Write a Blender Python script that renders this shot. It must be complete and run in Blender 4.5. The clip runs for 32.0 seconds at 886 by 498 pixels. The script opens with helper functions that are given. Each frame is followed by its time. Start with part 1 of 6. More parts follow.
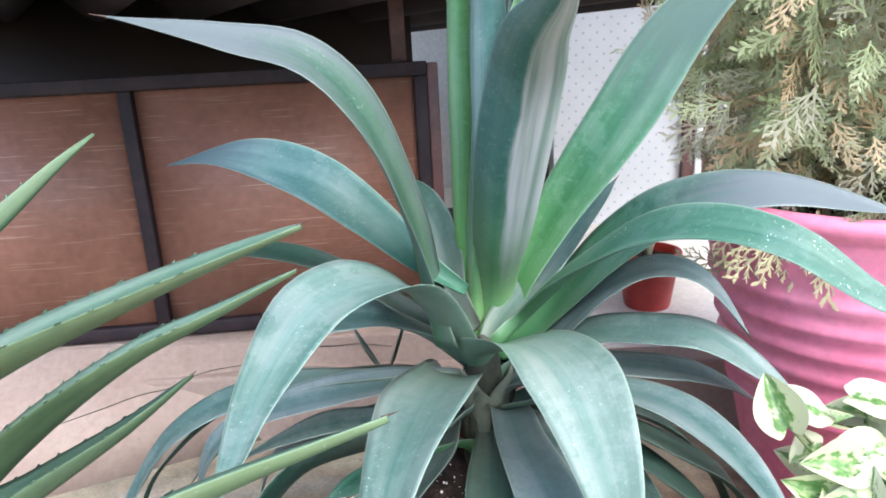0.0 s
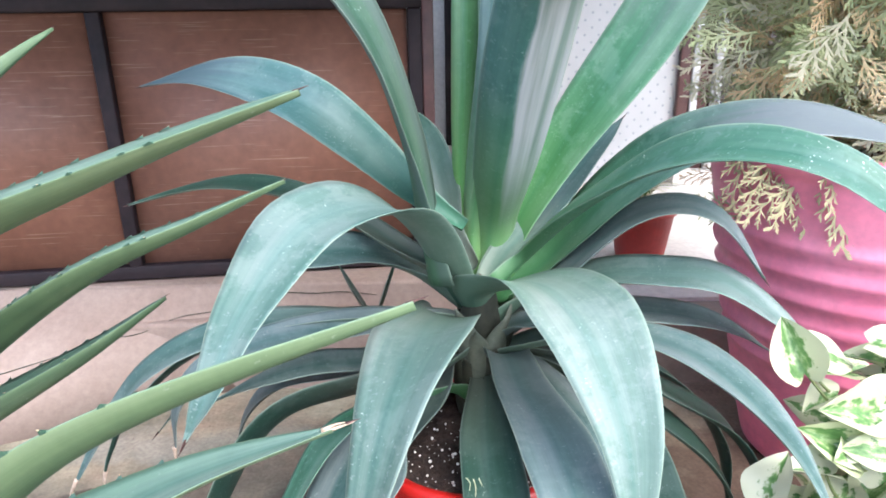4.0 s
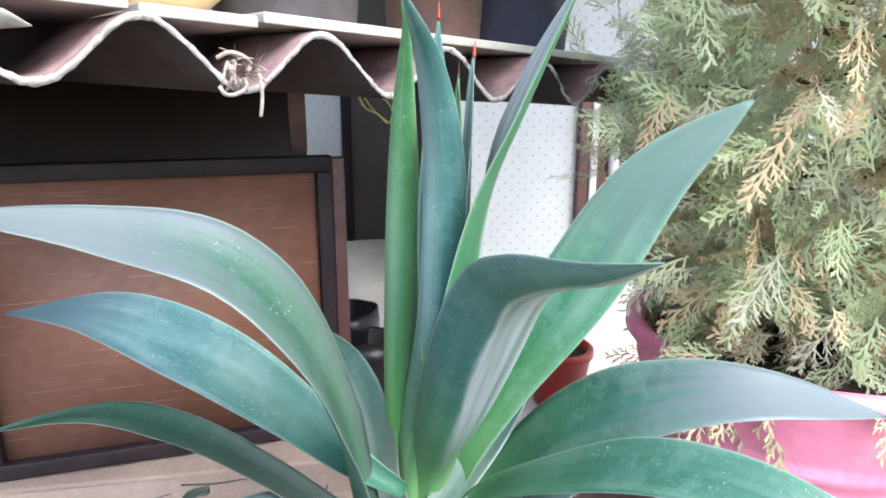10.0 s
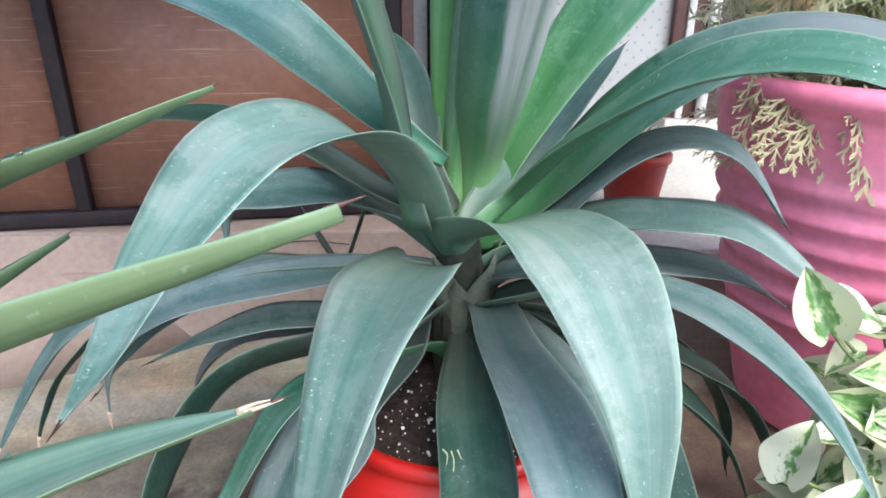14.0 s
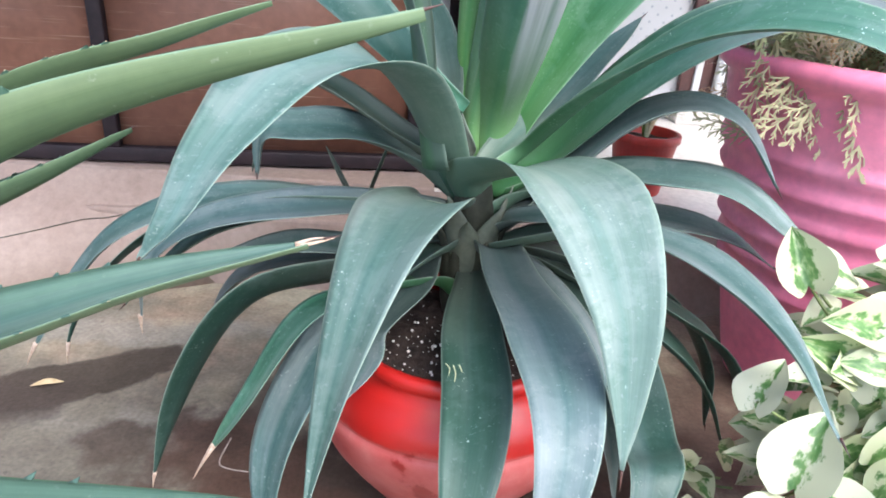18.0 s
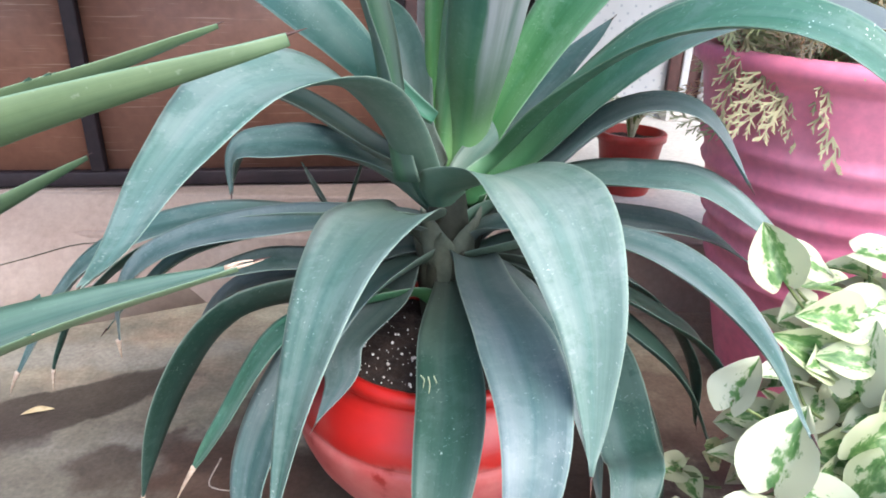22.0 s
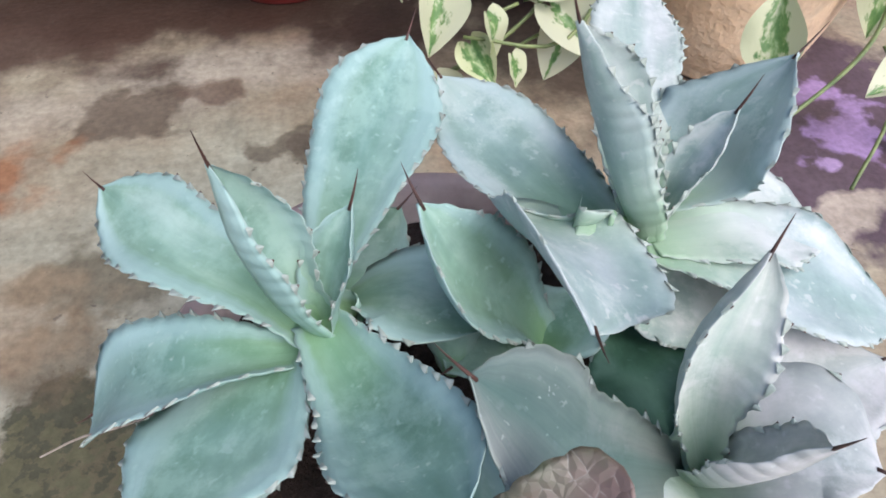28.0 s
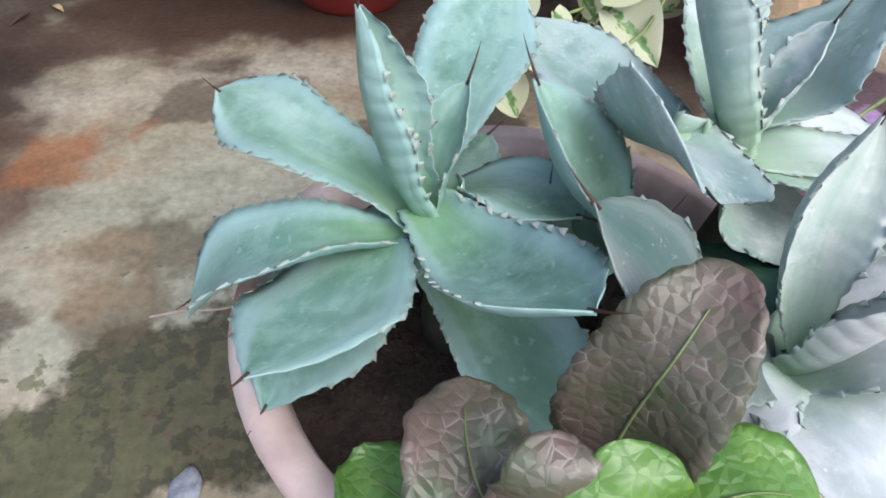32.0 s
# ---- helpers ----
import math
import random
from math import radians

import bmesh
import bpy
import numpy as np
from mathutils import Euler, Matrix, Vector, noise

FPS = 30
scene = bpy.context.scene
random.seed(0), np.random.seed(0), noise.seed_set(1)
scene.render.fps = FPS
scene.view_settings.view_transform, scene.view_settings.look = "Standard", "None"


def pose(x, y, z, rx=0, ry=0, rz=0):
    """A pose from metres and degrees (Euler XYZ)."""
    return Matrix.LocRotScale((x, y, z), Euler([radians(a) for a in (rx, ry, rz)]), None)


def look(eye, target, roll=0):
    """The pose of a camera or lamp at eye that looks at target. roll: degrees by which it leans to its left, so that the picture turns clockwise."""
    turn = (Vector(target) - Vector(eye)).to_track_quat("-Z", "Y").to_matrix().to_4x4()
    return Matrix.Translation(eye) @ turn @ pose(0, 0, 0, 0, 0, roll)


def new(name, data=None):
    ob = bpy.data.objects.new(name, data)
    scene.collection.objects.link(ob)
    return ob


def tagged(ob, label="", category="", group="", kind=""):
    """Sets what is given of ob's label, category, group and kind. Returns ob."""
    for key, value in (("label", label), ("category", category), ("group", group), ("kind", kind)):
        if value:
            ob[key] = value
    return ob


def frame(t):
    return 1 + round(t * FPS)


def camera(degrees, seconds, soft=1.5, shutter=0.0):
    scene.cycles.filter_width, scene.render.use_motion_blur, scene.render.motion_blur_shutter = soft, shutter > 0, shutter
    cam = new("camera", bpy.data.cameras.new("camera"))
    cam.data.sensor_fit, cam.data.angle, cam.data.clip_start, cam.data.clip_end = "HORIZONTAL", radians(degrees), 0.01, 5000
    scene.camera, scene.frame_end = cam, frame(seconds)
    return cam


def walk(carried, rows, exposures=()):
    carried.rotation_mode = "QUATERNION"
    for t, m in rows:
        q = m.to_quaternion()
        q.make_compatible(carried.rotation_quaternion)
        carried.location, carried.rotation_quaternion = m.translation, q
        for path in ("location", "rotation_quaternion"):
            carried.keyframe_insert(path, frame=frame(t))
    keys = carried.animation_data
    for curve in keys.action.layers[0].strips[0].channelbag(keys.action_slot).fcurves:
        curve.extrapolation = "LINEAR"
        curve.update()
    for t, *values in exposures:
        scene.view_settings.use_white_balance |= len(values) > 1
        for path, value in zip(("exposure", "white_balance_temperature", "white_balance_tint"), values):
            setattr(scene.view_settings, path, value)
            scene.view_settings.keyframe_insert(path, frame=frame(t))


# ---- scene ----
cam = camera(69.0, 32.0, soft=1.8)
PATH = [
    (0, (0.0149, 0.0057, 0.8462), (-0.0182, 0.9683, 0.5772), -3.08),
    (0.5, (-0.0234, 0.0062, 0.8631), (-0.0584, 0.9673, 0.5892), -4.77),
    (1, (-0.0122, 0.0058, 0.8789), (-0.1044, 0.9687, 0.6252), -7.11),
    (1.5, (-0.0786, -0.0022, 0.8745), (-0.0975, 0.9585, 0.5974), -1.39),
    (2, (-0.0153, 0.0367, 0.8655), (-0.0358, 0.9996, 0.5964), -4.81),
    (2.5, (0.0011, 0.0330, 0.8482), (-0.0080, 0.9908, 0.5610), -4.38),
    (3, (-0.0060, 0.0383, 0.8179), (-0.0218, 0.9930, 0.5205), -1.46),
    (3.5, (-0.0208, 0.0619, 0.7978), (-0.0178, 1.0067, 0.4702), -1.07),
    (5.5, (0.0446, 0.0087, 0.7697), (0.0016, 0.9751, 0.5162), -1.48),
    (6, (0.0532, -0.0010, 0.8117), (0.0020, 0.9700, 0.5783), -2.72),
    (6.5, (0.0403, 0.0157, 0.8571), (0.0040, 0.9928, 0.6476), -4.40),
    (7, (0.0261, -0.0011, 0.8810), (-0.0382, 0.9812, 0.7050), -4.09),
    (7.5, (0.0100, 0.0440, 0.9038), (-0.0275, 1.0216, 0.6968), -5.15),
    (8, (-0.0604, 0.1306, 0.9579), (-0.0054, 1.1029, 0.7309), -3.77),
    (8.5, (-0.0836, 0.2080, 1.0184), (0.0205, 1.1794, 0.8050), -1.87),
    (9, (-0.0621, 0.2146, 1.0103), (0.0315, 1.1846, 0.7858), -0.38),
    (9.5, (-0.0403, 0.2133, 1.0063), (0.0470, 1.1767, 0.7529), -0.87),
    (10, (-0.0569, 0.2137, 1.0087), (0.1105, 1.1677, 0.7599), 0.08),
    (10.5, (-0.0592, 0.1948, 1.0000), (0.1152, 1.1472, 0.7500), 1.06),
    (11, (-0.0469, 0.1950, 0.9765), (0.0606, 1.1556, 0.7205), -0.04),
    (11.5, (-0.0354, 0.1845, 0.9612), (0.0240, 1.1488, 0.7030), -1.06),
    (12, (-0.0382, 0.1750, 0.9507), (0.0288, 1.1387, 0.6924), -1.38),
    (12.5, (-0.0195, 0.1578, 0.8618), (0.0363, 1.1213, 0.6002), -1.78),
    (13, (0.0002, 0.1656, 0.7957), (0.0614, 1.1235, 0.5153), -1.74),
    (13.5, (-0.0119, 0.1534, 0.7510), (0.0307, 1.0955, 0.4185), 1.04),
    (14, (-0.0077, 0.1540, 0.7316), (0.0193, 1.0767, 0.3469), 0.15),
    (14.5, (-0.0094, 0.1496, 0.7276), (0.0300, 1.0678, 0.3333), 1.20),
    (16.5, (0.0183, 0.0899, 0.7500), (0.0679, 1.0059, 0.3518), 1.63),
    (17, (0.0008, 0.0868, 0.7266), (0.0389, 0.9929, 0.3052), 3.51),
    (17.5, (-0.0119, 0.0773, 0.7091), (-0.0056, 0.9906, 0.3020), 4.31),
    (18, (-0.0190, 0.0806, 0.7033), (0.0034, 0.9933, 0.2951), 4.35),
    (18.5, (-0.0194, 0.0876, 0.6959), (-0.0033, 1.0010, 0.2891), 3.93),
    (19, (-0.0233, 0.0880, 0.6840), (-0.0067, 0.9974, 0.2684), 4.25),
    (19.5, (-0.0218, 0.0875, 0.6742), (-0.0076, 0.9926, 0.2492), 3.78),
    (20, (-0.0185, 0.0891, 0.6787), (-0.0098, 0.9956, 0.2565), 2.77),
    (20.5, (-0.0124, 0.0888, 0.6862), (-0.0060, 0.9973, 0.2683), 1.62),
    (21, (0.0055, 0.0916, 0.6940), (0.0028, 1.0004, 0.2766), 0.67),
    (21.5, (0.0144, 0.0849, 0.7029), (0.0081, 0.9953, 0.2892), 0.48),
    (22, (0.0185, 0.0828, 0.7083), (0.0322, 1.0000, 0.3102), 1.49),
    (22.5, (0.0420, 0.0719, 0.7465), (0.0498, 1.0045, 0.3859), 1.81),
    (23, (0.0531, 0.0626, 0.7509), (0.0925, 0.9961, 0.3947), 3.17),
    (23.5, (0.0494, 0.0369, 0.7447), (0.0760, 0.9596, 0.3602), 6.72),
    (24, (0.0780, -0.0335, 0.7007), (0.1235, 0.8714, 0.2776), 6.59),
    (24.2, (0.0531, -0.0734, 0.6799), (0.1209, 0.8104, 0.2170), 6.08),
    (24.3, (0.0371, -0.0952, 0.6730), (0.1225, 0.7745, 0.1868), 6.12),
    (24.5, (0.0441, -0.1286, 0.6254), (0.1607, 0.7131, 0.0982), 9.29),
    (24.6, (0.0256, -0.1470, 0.6046), (0.1630, 0.6795, 0.0587), 7.99),
    (24.8, (0.0290, -0.1506, 0.5864), (0.1572, 0.6436, -0.0076), 6.88),
    (25, (0.0325, -0.1543, 0.5681), (0.1513, 0.6049, -0.0719), 5.76),
    (25.2, (0.0317, -0.1515, 0.5394), (0.1463, 0.5664, -0.1472), 5.87),
    (25.5, (0.0304, -0.1473, 0.4965), (0.1376, 0.5035, -0.2551), 6.04),
    (27.5, (0.0767, -0.0757, 0.4547), (0.2336, 0.5289, -0.3262), 6.71),
    (28, (0.0825, -0.0762, 0.4627), (0.2173, 0.5399, -0.3134), 3.50),
    (28.5, (0.0827, -0.0777, 0.4725), (0.2717, 0.5950, -0.2429), 6.57),
    (29, (0.0832, -0.0842, 0.4935), (0.1868, 0.6096, -0.2192), -1.07),
    (29.5, (0.0761, -0.0842, 0.4894), (0.1821, 0.5812, -0.2496), -0.83),
    (30, (0.0752, -0.0923, 0.4749), (0.1817, 0.5756, -0.2617), 0.12),
    (30.3, (0.0719, -0.0926, 0.4649), (0.1859, 0.5789, -0.2673), 1.00),
    (30.5, (0.0738, -0.0948, 0.4722), (0.1883, 0.5698, -0.2661), 1.57),
    (30.7, (0.0678, -0.0915, 0.4690), (0.1885, 0.5757, -0.2660), 2.53),
    (31, (0.0643, -0.0984, 0.4712), (0.1777, 0.5704, -0.2636), 2.45),
    (31.3, (0.0513, -0.1040, 0.4580), (0.1698, 0.5599, -0.2804), 3.45),
    (31.5, (0.0514, -0.1027, 0.4540), (0.1677, 0.5474, -0.2969), 4.24),
    (32, (0.0477, -0.1264, 0.4276), (0.1515, 0.5575, -0.2946), 4.17),
]

walk(cam, [(t, look(eye, target, roll)) for t, eye, target, roll in PATH],
     exposures=[(0, 1.85, 6050, 11), (6, 2.0, 6050, 13), (9, 2.03, 6000, 7), (13, 1.95, 6000, 8), (14, 1.68, 6050, 9), (17, 1.74, 6050, 12), (21, 1.76, 6050, 13), (22, 1.68, 6050, 11), (23, 1.6, 6050, 8), (24, 1.6, 6050, 9), (24.4, 0.98, 6000, 12), (25, 1.02, 5800, 6), (25.5, 0.92, 5850, 6), (28, 0.82, 6300, 15), (29, 0.66, 6250, 13), (30, 0.82, 6200, 10), (32, 0.86, 6200, 10)])

# ---- light ----
world = bpy.data.worlds.new("sky")
scene.world = world
world.use_nodes = True
wn = world.node_tree.nodes
sky = wn.new("ShaderNodeTexSky")
sky.sky_type, sky.sun_disc = "NISHITA", False
sky.sun_elevation, sky.sun_rotation = radians(53), radians(149)
sky.air_density, sky.dust_density = 1.0, 3.0
wn["Background"].inputs["Strength"].default_value = 0.15
world.node_tree.links.new(sky.outputs[0], wn["Background"].inputs["Color"])
sun = new("sun", bpy.data.lights.new("sun", "SUN"))
sun.data.energy, sun.data.angle, sun.data.color = 1.45, radians(50), (1.0, 0.98, 0.95)
sun.matrix_world = look((0.9, -1.5, 2.35), (0, 0, 0))


# ---- materials ----
def nodes_of(name):
    m = bpy.data.materials.new(name)
    m.use_nodes = True
    return m, m.node_tree.nodes, m.node_tree.links, m.node_tree.nodes["Principled BSDF"]


def noise_node(n, l, scale, detail=4, rough=0.6, coord="Object", stretch=None):
    tc = n.new("ShaderNodeTexCoord")
    t = n.new("ShaderNodeTexNoise")
    t.inputs["Scale"].default_value, t.inputs["Detail"].default_value, t.inputs["Roughness"].default_value = scale, detail, rough
    if stretch:
        mp = n.new("ShaderNodeMapping")
        mp.inputs["Scale"].default_value = stretch
        l.new(tc.outputs[coord], mp.inputs["Vector"])
        l.new(mp.outputs[0], t.inputs["Vector"])
    else:
        l.new(tc.outputs[coord], t.inputs["Vector"])
    return t.outputs["Fac"]


def ramp(n, l, fac, *stops):
    r = n.new("ShaderNodeValToRGB")
    while len(r.color_ramp.elements) < len(stops):
        r.color_ramp.elements.new(0.5)
    for e, (p, c) in zip(r.color_ramp.elements, stops):
        e.position, e.color = p, (*c, 1) if len(c) == 3 else c
    l.new(fac, r.inputs[0])
    return r.outputs[0]


def blend(n, l, fac, a, b, mode="MIX"):
    x = n.new("ShaderNodeMix")
    x.data_type, x.blend_type = "RGBA", mode
    for s, v in ((x.inputs[0], fac), (x.inputs[6], a), (x.inputs[7], b)):
        if isinstance(v, bpy.types.NodeSocket):
            l.new(v, s)
        elif isinstance(v, (int, float)):
            s.default_value = v
        else:
            s.default_value = (*v, 1)
    return x.outputs[2]


def bump(n, l, fac, bs, strength, dist):
    b = n.new("ShaderNodeBump")
    b.inputs["Strength"].default_value, b.inputs["Distance"].default_value = strength, dist
    l.new(fac, b.inputs["Height"])
    l.new(b.outputs[0], bs.inputs["Normal"])


def plain(name, lo, hi, scale=8, rough=0.6, metal=0.0, bump_s=0.2, bump_d=0.002, fine=60, coat=0.0, spots=None):
    """A surface of two tones in soft patches, with a finer grain over it."""
    m, n, l, bs = nodes_of(name)
    big = noise_node(n, l, scale)
    small = noise_node(n, l, fine)
    col = ramp(n, l, big, (0.3, lo), (0.7, hi))
    grain = ramp(n, l, small, (0.3, (0.75, 0.75, 0.75)), (0.7, (1.1, 1.1, 1.1)))
    col = blend(n, l, 0.6, col, grain, "MULTIPLY")
    if spots:
        sp = ramp(n, l, noise_node(n, l, spots[0], 3), (spots[1], (0, 0, 0)), (spots[1] + 0.06, (1, 1, 1)))
        col = blend(n, l, sp, col, spots[2])
    l.new(col, bs.inputs["Base Color"])
    bs.inputs["Roughness"].default_value, bs.inputs["Metallic"].default_value = rough, metal
    bs.inputs["Coat Weight"].default_value = coat
    bump(n, l, small, bs, bump_s, bump_d)
    return m


def leaf_material(name, dark, mid, pale, rough=0.45, speck=0.5, bloom=(2.0, 1.5), streak=0.3, margin=(0.34, 0.42, 0.34), base=None, mottle=0.35, powder=0.0, banding=0.8, side=None, rim=None, tip=None):
    """Waxy leaf: bloom in long patches and fine streaks along the blade (UV), dust specks, a paler margin, a fresher base."""
    m, n, l, bs = nodes_of(name)
    uv = n.new("ShaderNodeUVMap")
    uv.uv_map = "blade"
    info = n.new("ShaderNodeObjectInfo")
    shift = n.new("ShaderNodeVectorMath")
    shift.operation = "MULTIPLY_ADD"
    shift.inputs[1].default_value = (1, 1, 1)
    many = n.new("ShaderNodeMath")
    many.operation = "MULTIPLY"
    many.inputs[1].default_value = 53.0
    l.new(info.outputs["Random"], many.inputs[0])
    l.new(uv.outputs[0], shift.inputs[0])
    l.new(many.outputs[0], shift.inputs[2])

    def along(sx, sy, detail):
        mp = n.new("ShaderNodeMapping")
        mp.inputs["Scale"].default_value = (sx, sy, 1)
        l.new(shift.outputs[0], mp.inputs["Vector"])
        t = n.new("ShaderNodeTexNoise")
        t.inputs["Scale"].default_value, t.inputs["Detail"].default_value = 1.0, detail
        l.new(mp.outputs[0], t.inputs["Vector"])
        return t.outputs["Fac"]

    st = along(22, 0.9, 5)
    fine_st = along(70, 2.0, 3)
    col = ramp(n, l, along(*bloom, 4), (0.3, dark), (0.5, mid), (0.7, pale))
    tone = ramp(n, l, info.outputs["Random"], (0.0, (0.82, 0.88, 0.92)), (1.0, (1.1, 1.06, 1.0)))
    col = blend(n, l, 1.0, col, tone, "MULTIPLY")
    if streak:
        col = blend(n, l, streak, col, ramp(n, l, st, (0.3, (0.62, 0.68, 0.72)), (0.7, (1.25, 1.2, 1.15))), "MULTIPLY")
        col = blend(n, l, streak * 0.6, col, ramp(n, l, fine_st, (0.3, (0.72, 0.76, 0.78)), (0.7, (1.18, 1.16, 1.14))), "MULTIPLY")
    col = blend(n, l, mottle, col, ramp(n, l, noise_node(n, l, 60, 6, 0.7), (0.32, (0.70, 0.74, 0.76)), (0.68, (1.25, 1.22, 1.2))), "MULTIPLY")
    if powder:
        # rubbed bloom: pale powder with crisp, wandering borders, and pits
        rub = ramp(n, l, noise_node(n, l, 15, 9, 0.68), (0.50, (0, 0, 0)), (0.56, (powder, powder, powder)))
        col = blend(n, l, rub, col, pale)
        pit = ramp(n, l, noise_node(n, l, 170, 2), (0.62, (0, 0, 0)), (0.7, (0.5, 0.5, 0.5)))
        col = blend(n, l, pit, col, pale)
    # pale dust, gathered in patches
    dust = ramp(n, l, noise_node(n, l, 300, 2), (0.655, (0, 0, 0)), (0.72, (speck, speck, speck)))
    patch = ramp(n, l, noise_node(n, l, 21, 3), (0.53, (0, 0, 0)), (0.66, (1, 1, 1)))
    dust = blend(n, l, 1.0, dust, patch, "MULTIPLY")
    col = blend(n, l, dust, col, (0.60, 0.66, 0.62))
    sep = n.new("ShaderNodeSeparateXYZ")
    l.new(uv.outputs[0], sep.inputs[0])
    if base:
        col = blend(n, l, ramp(n, l, sep.outputs[1], (0.0, (0.85, 0.85, 0.85)), (0.5, (0, 0, 0))), col, base)
    # lengthwise two-tone band, with the channel's shading painted into it
    bend = n.new("ShaderNodeMath")
    bend.operation = "MULTIPLY_ADD"
    bend.inputs[1].default_value = 0.35
    l.new(along(3, 1.2, 2), bend.inputs[0])
    l.new(sep.outputs[0], bend.inputs[2])
    band = ramp(n, l, bend.outputs[0], (0.25, (1.14, 1.10, 1.10)), (0.5, (1.0, 1.0, 1.0)), (0.65, (0.60, 0.80, 0.78)), (0.74, (0.80, 0.91, 0.89)), (0.95, (1.10, 1.07, 1.08)))
    col = blend(n, l, banding, col, band, "MULTIPLY")
    if side:
        # one half of the blade carries a painted pale sheen, ragged along the fold
        wander = n.new("ShaderNodeMath")
        wander.operation = "MULTIPLY_ADD"
        wander.inputs[1].default_value = 0.22
        l.new(along(5, 6, 5), wander.inputs[0])
        l.new(sep.outputs[0], wander.inputs[2])
        lo, hi = (0.60, 0.66) if side > 0 else (0.56, 0.50)
        cut = ramp(n, l, wander.outputs[0], *sorted(((lo, (0, 0, 0) if side > 0 else (0.85, 0.85, 0.85)), (hi, (0.85, 0.85, 0.85) if side > 0 else (0, 0, 0)))))
        sheen = ramp(n, l, along(9, 2.2, 5), (0.34, (0.16, 0.22, 0.19)), (0.5, (0.34, 0.36, 0.36)), (0.7, (0.46, 0.46, 0.49)))
        cut = blend(n, l, 1.0, cut, ramp(n, l, sep.outputs[1], (0.16, (0, 0, 0)), (0.42, (1, 1, 1))), "MULTIPLY")
        col = blend(n, l, cut, col, sheen)
    dist = n.new("ShaderNodeMath")
    dist.operation = "SUBTRACT"
    dist.inputs[1].default_value = 0.5
    l.new(sep.outputs[0], dist.inputs[0])
    ab = n.new("ShaderNodeMath")
    ab.operation = "ABSOLUTE"
    l.new(dist.outputs[0], ab.inputs[0])
    if rim:
        # bloom left thick along both margins, rubbed off the middle; includes the agave's painted sheen
        spread = n.new("ShaderNodeMath")
        spread.operation = "MULTIPLY_ADD"
        spread.inputs[1].default_value = 0.22
        l.new(along(6, 2.5, 5), spread.inputs[0])
        l.new(ab.outputs[0], spread.inputs[2])
        col = blend(n, l, ramp(n, l, spread.outputs[0], (0.36, (0, 0, 0)), (0.48, (0.55, 0.55, 0.55))), col, rim)
    if tip:
        # greyed bloom thickening towards the point, with the tip's lilac sheen painted in
        creep = n.new("ShaderNodeMath")
        creep.operation = "MULTIPLY_ADD"
        creep.inputs[1].default_value = 0.5
        l.new(along(7, 1.6, 5), creep.inputs[0])
        l.new(sep.outputs[1], creep.inputs[2])
        col = blend(n, l, ramp(n, l, creep.outputs[0], (0.80, (0, 0, 0)), (1.0, (0.85, 0.85, 0.85))), col, tip)
    edge = ramp(n, l, ab.outputs[0], (0.47, (0, 0, 0)), (0.496, (0.42, 0.42, 0.42)))
    col = blend(n, l, edge, col, margin)
    l.new(col, bs.inputs["Base Color"])
    bs.inputs["Roughness"].default_value = rough
    bs.inputs["Specular IOR Level"].default_value = 0.3
    h = blend(n, l, 0.4, st, noise_node(n, l, 120, 3))
    bump(n, l, h, bs, 0.22, 0.0012)
    return m


def scratch(mat):
    """Pale thin scuffs lying in two directions over a finished material."""
    n, l = mat.node_tree.nodes, mat.node_tree.links
    bs = n["Principled BSDF"]
    col = bs.inputs["Base Color"].links[0].from_socket
    for turn, size, cut in ((25, 4.5, 0.63), (-50, 6.0, 0.64), (80, 5.0, 0.66)):
        tc = n.new("ShaderNodeTexCoord")
        mp = n.new("ShaderNodeMapping")
        mp.inputs["Rotation"].default_value = (0, radians(turn), 0)
        mp.inputs["Scale"].default_value = (size, 1, size * 40)
        t = n.new("ShaderNodeTexNoise")
        t.inputs["Scale"].default_value, t.inputs["Detail"].default_value = 1.0, 3
        l.new(tc.outputs["Object"], mp.inputs["Vector"])
        l.new(mp.outputs[0], t.inputs["Vector"])
        col = blend(n, l, ramp(n, l, t.outputs["Fac"], (cut, (0, 0, 0)), (cut + 0.05, (0.4, 0.4, 0.4))), col, (0.5, 0.38, 0.3))
    l.new(col, bs.inputs["Base Color"])


def dotted_wall():
    """White paint with a fine regular net of grey dots."""
    m, n, l, bs = nodes_of("dotted_wall_mat")
    tc = n.new("ShaderNodeTexCoord")
    mp = n.new("ShaderNodeMapping")
    mp.inputs["Rotation"].default_value = (0, radians(45), 0)
    v = n.new("ShaderNodeTexVoronoi")
    v.inputs["Scale"].default_value, v.inputs["Randomness"].default_value = 26, 0.0
    l.new(tc.outputs["Object"], mp.inputs["Vector"])
    flat = n.new("ShaderNodeVectorMath")
    flat.operation = "MULTIPLY"
    flat.inputs[1].default_value = (1, 0, 1)
    l.new(mp.outputs[0], flat.inputs[0])
    l.new(flat.outputs[0], v.inputs["Vector"])
    col = ramp(n, l, noise_node(n, l, 5), (0.3, (0.43, 0.445, 0.45)), (0.7, (0.49, 0.502, 0.506)))
    dot = ramp(n, l, v.outputs["Distance"], (0.10, (0.8, 0.8, 0.8)), (0.16, (0, 0, 0)))
    l.new(blend(n, l, dot, col, (0.27, 0.30, 0.33)), bs.inputs["Base Color"])
    bs.inputs["Roughness"].default_value = 0.6
    return m


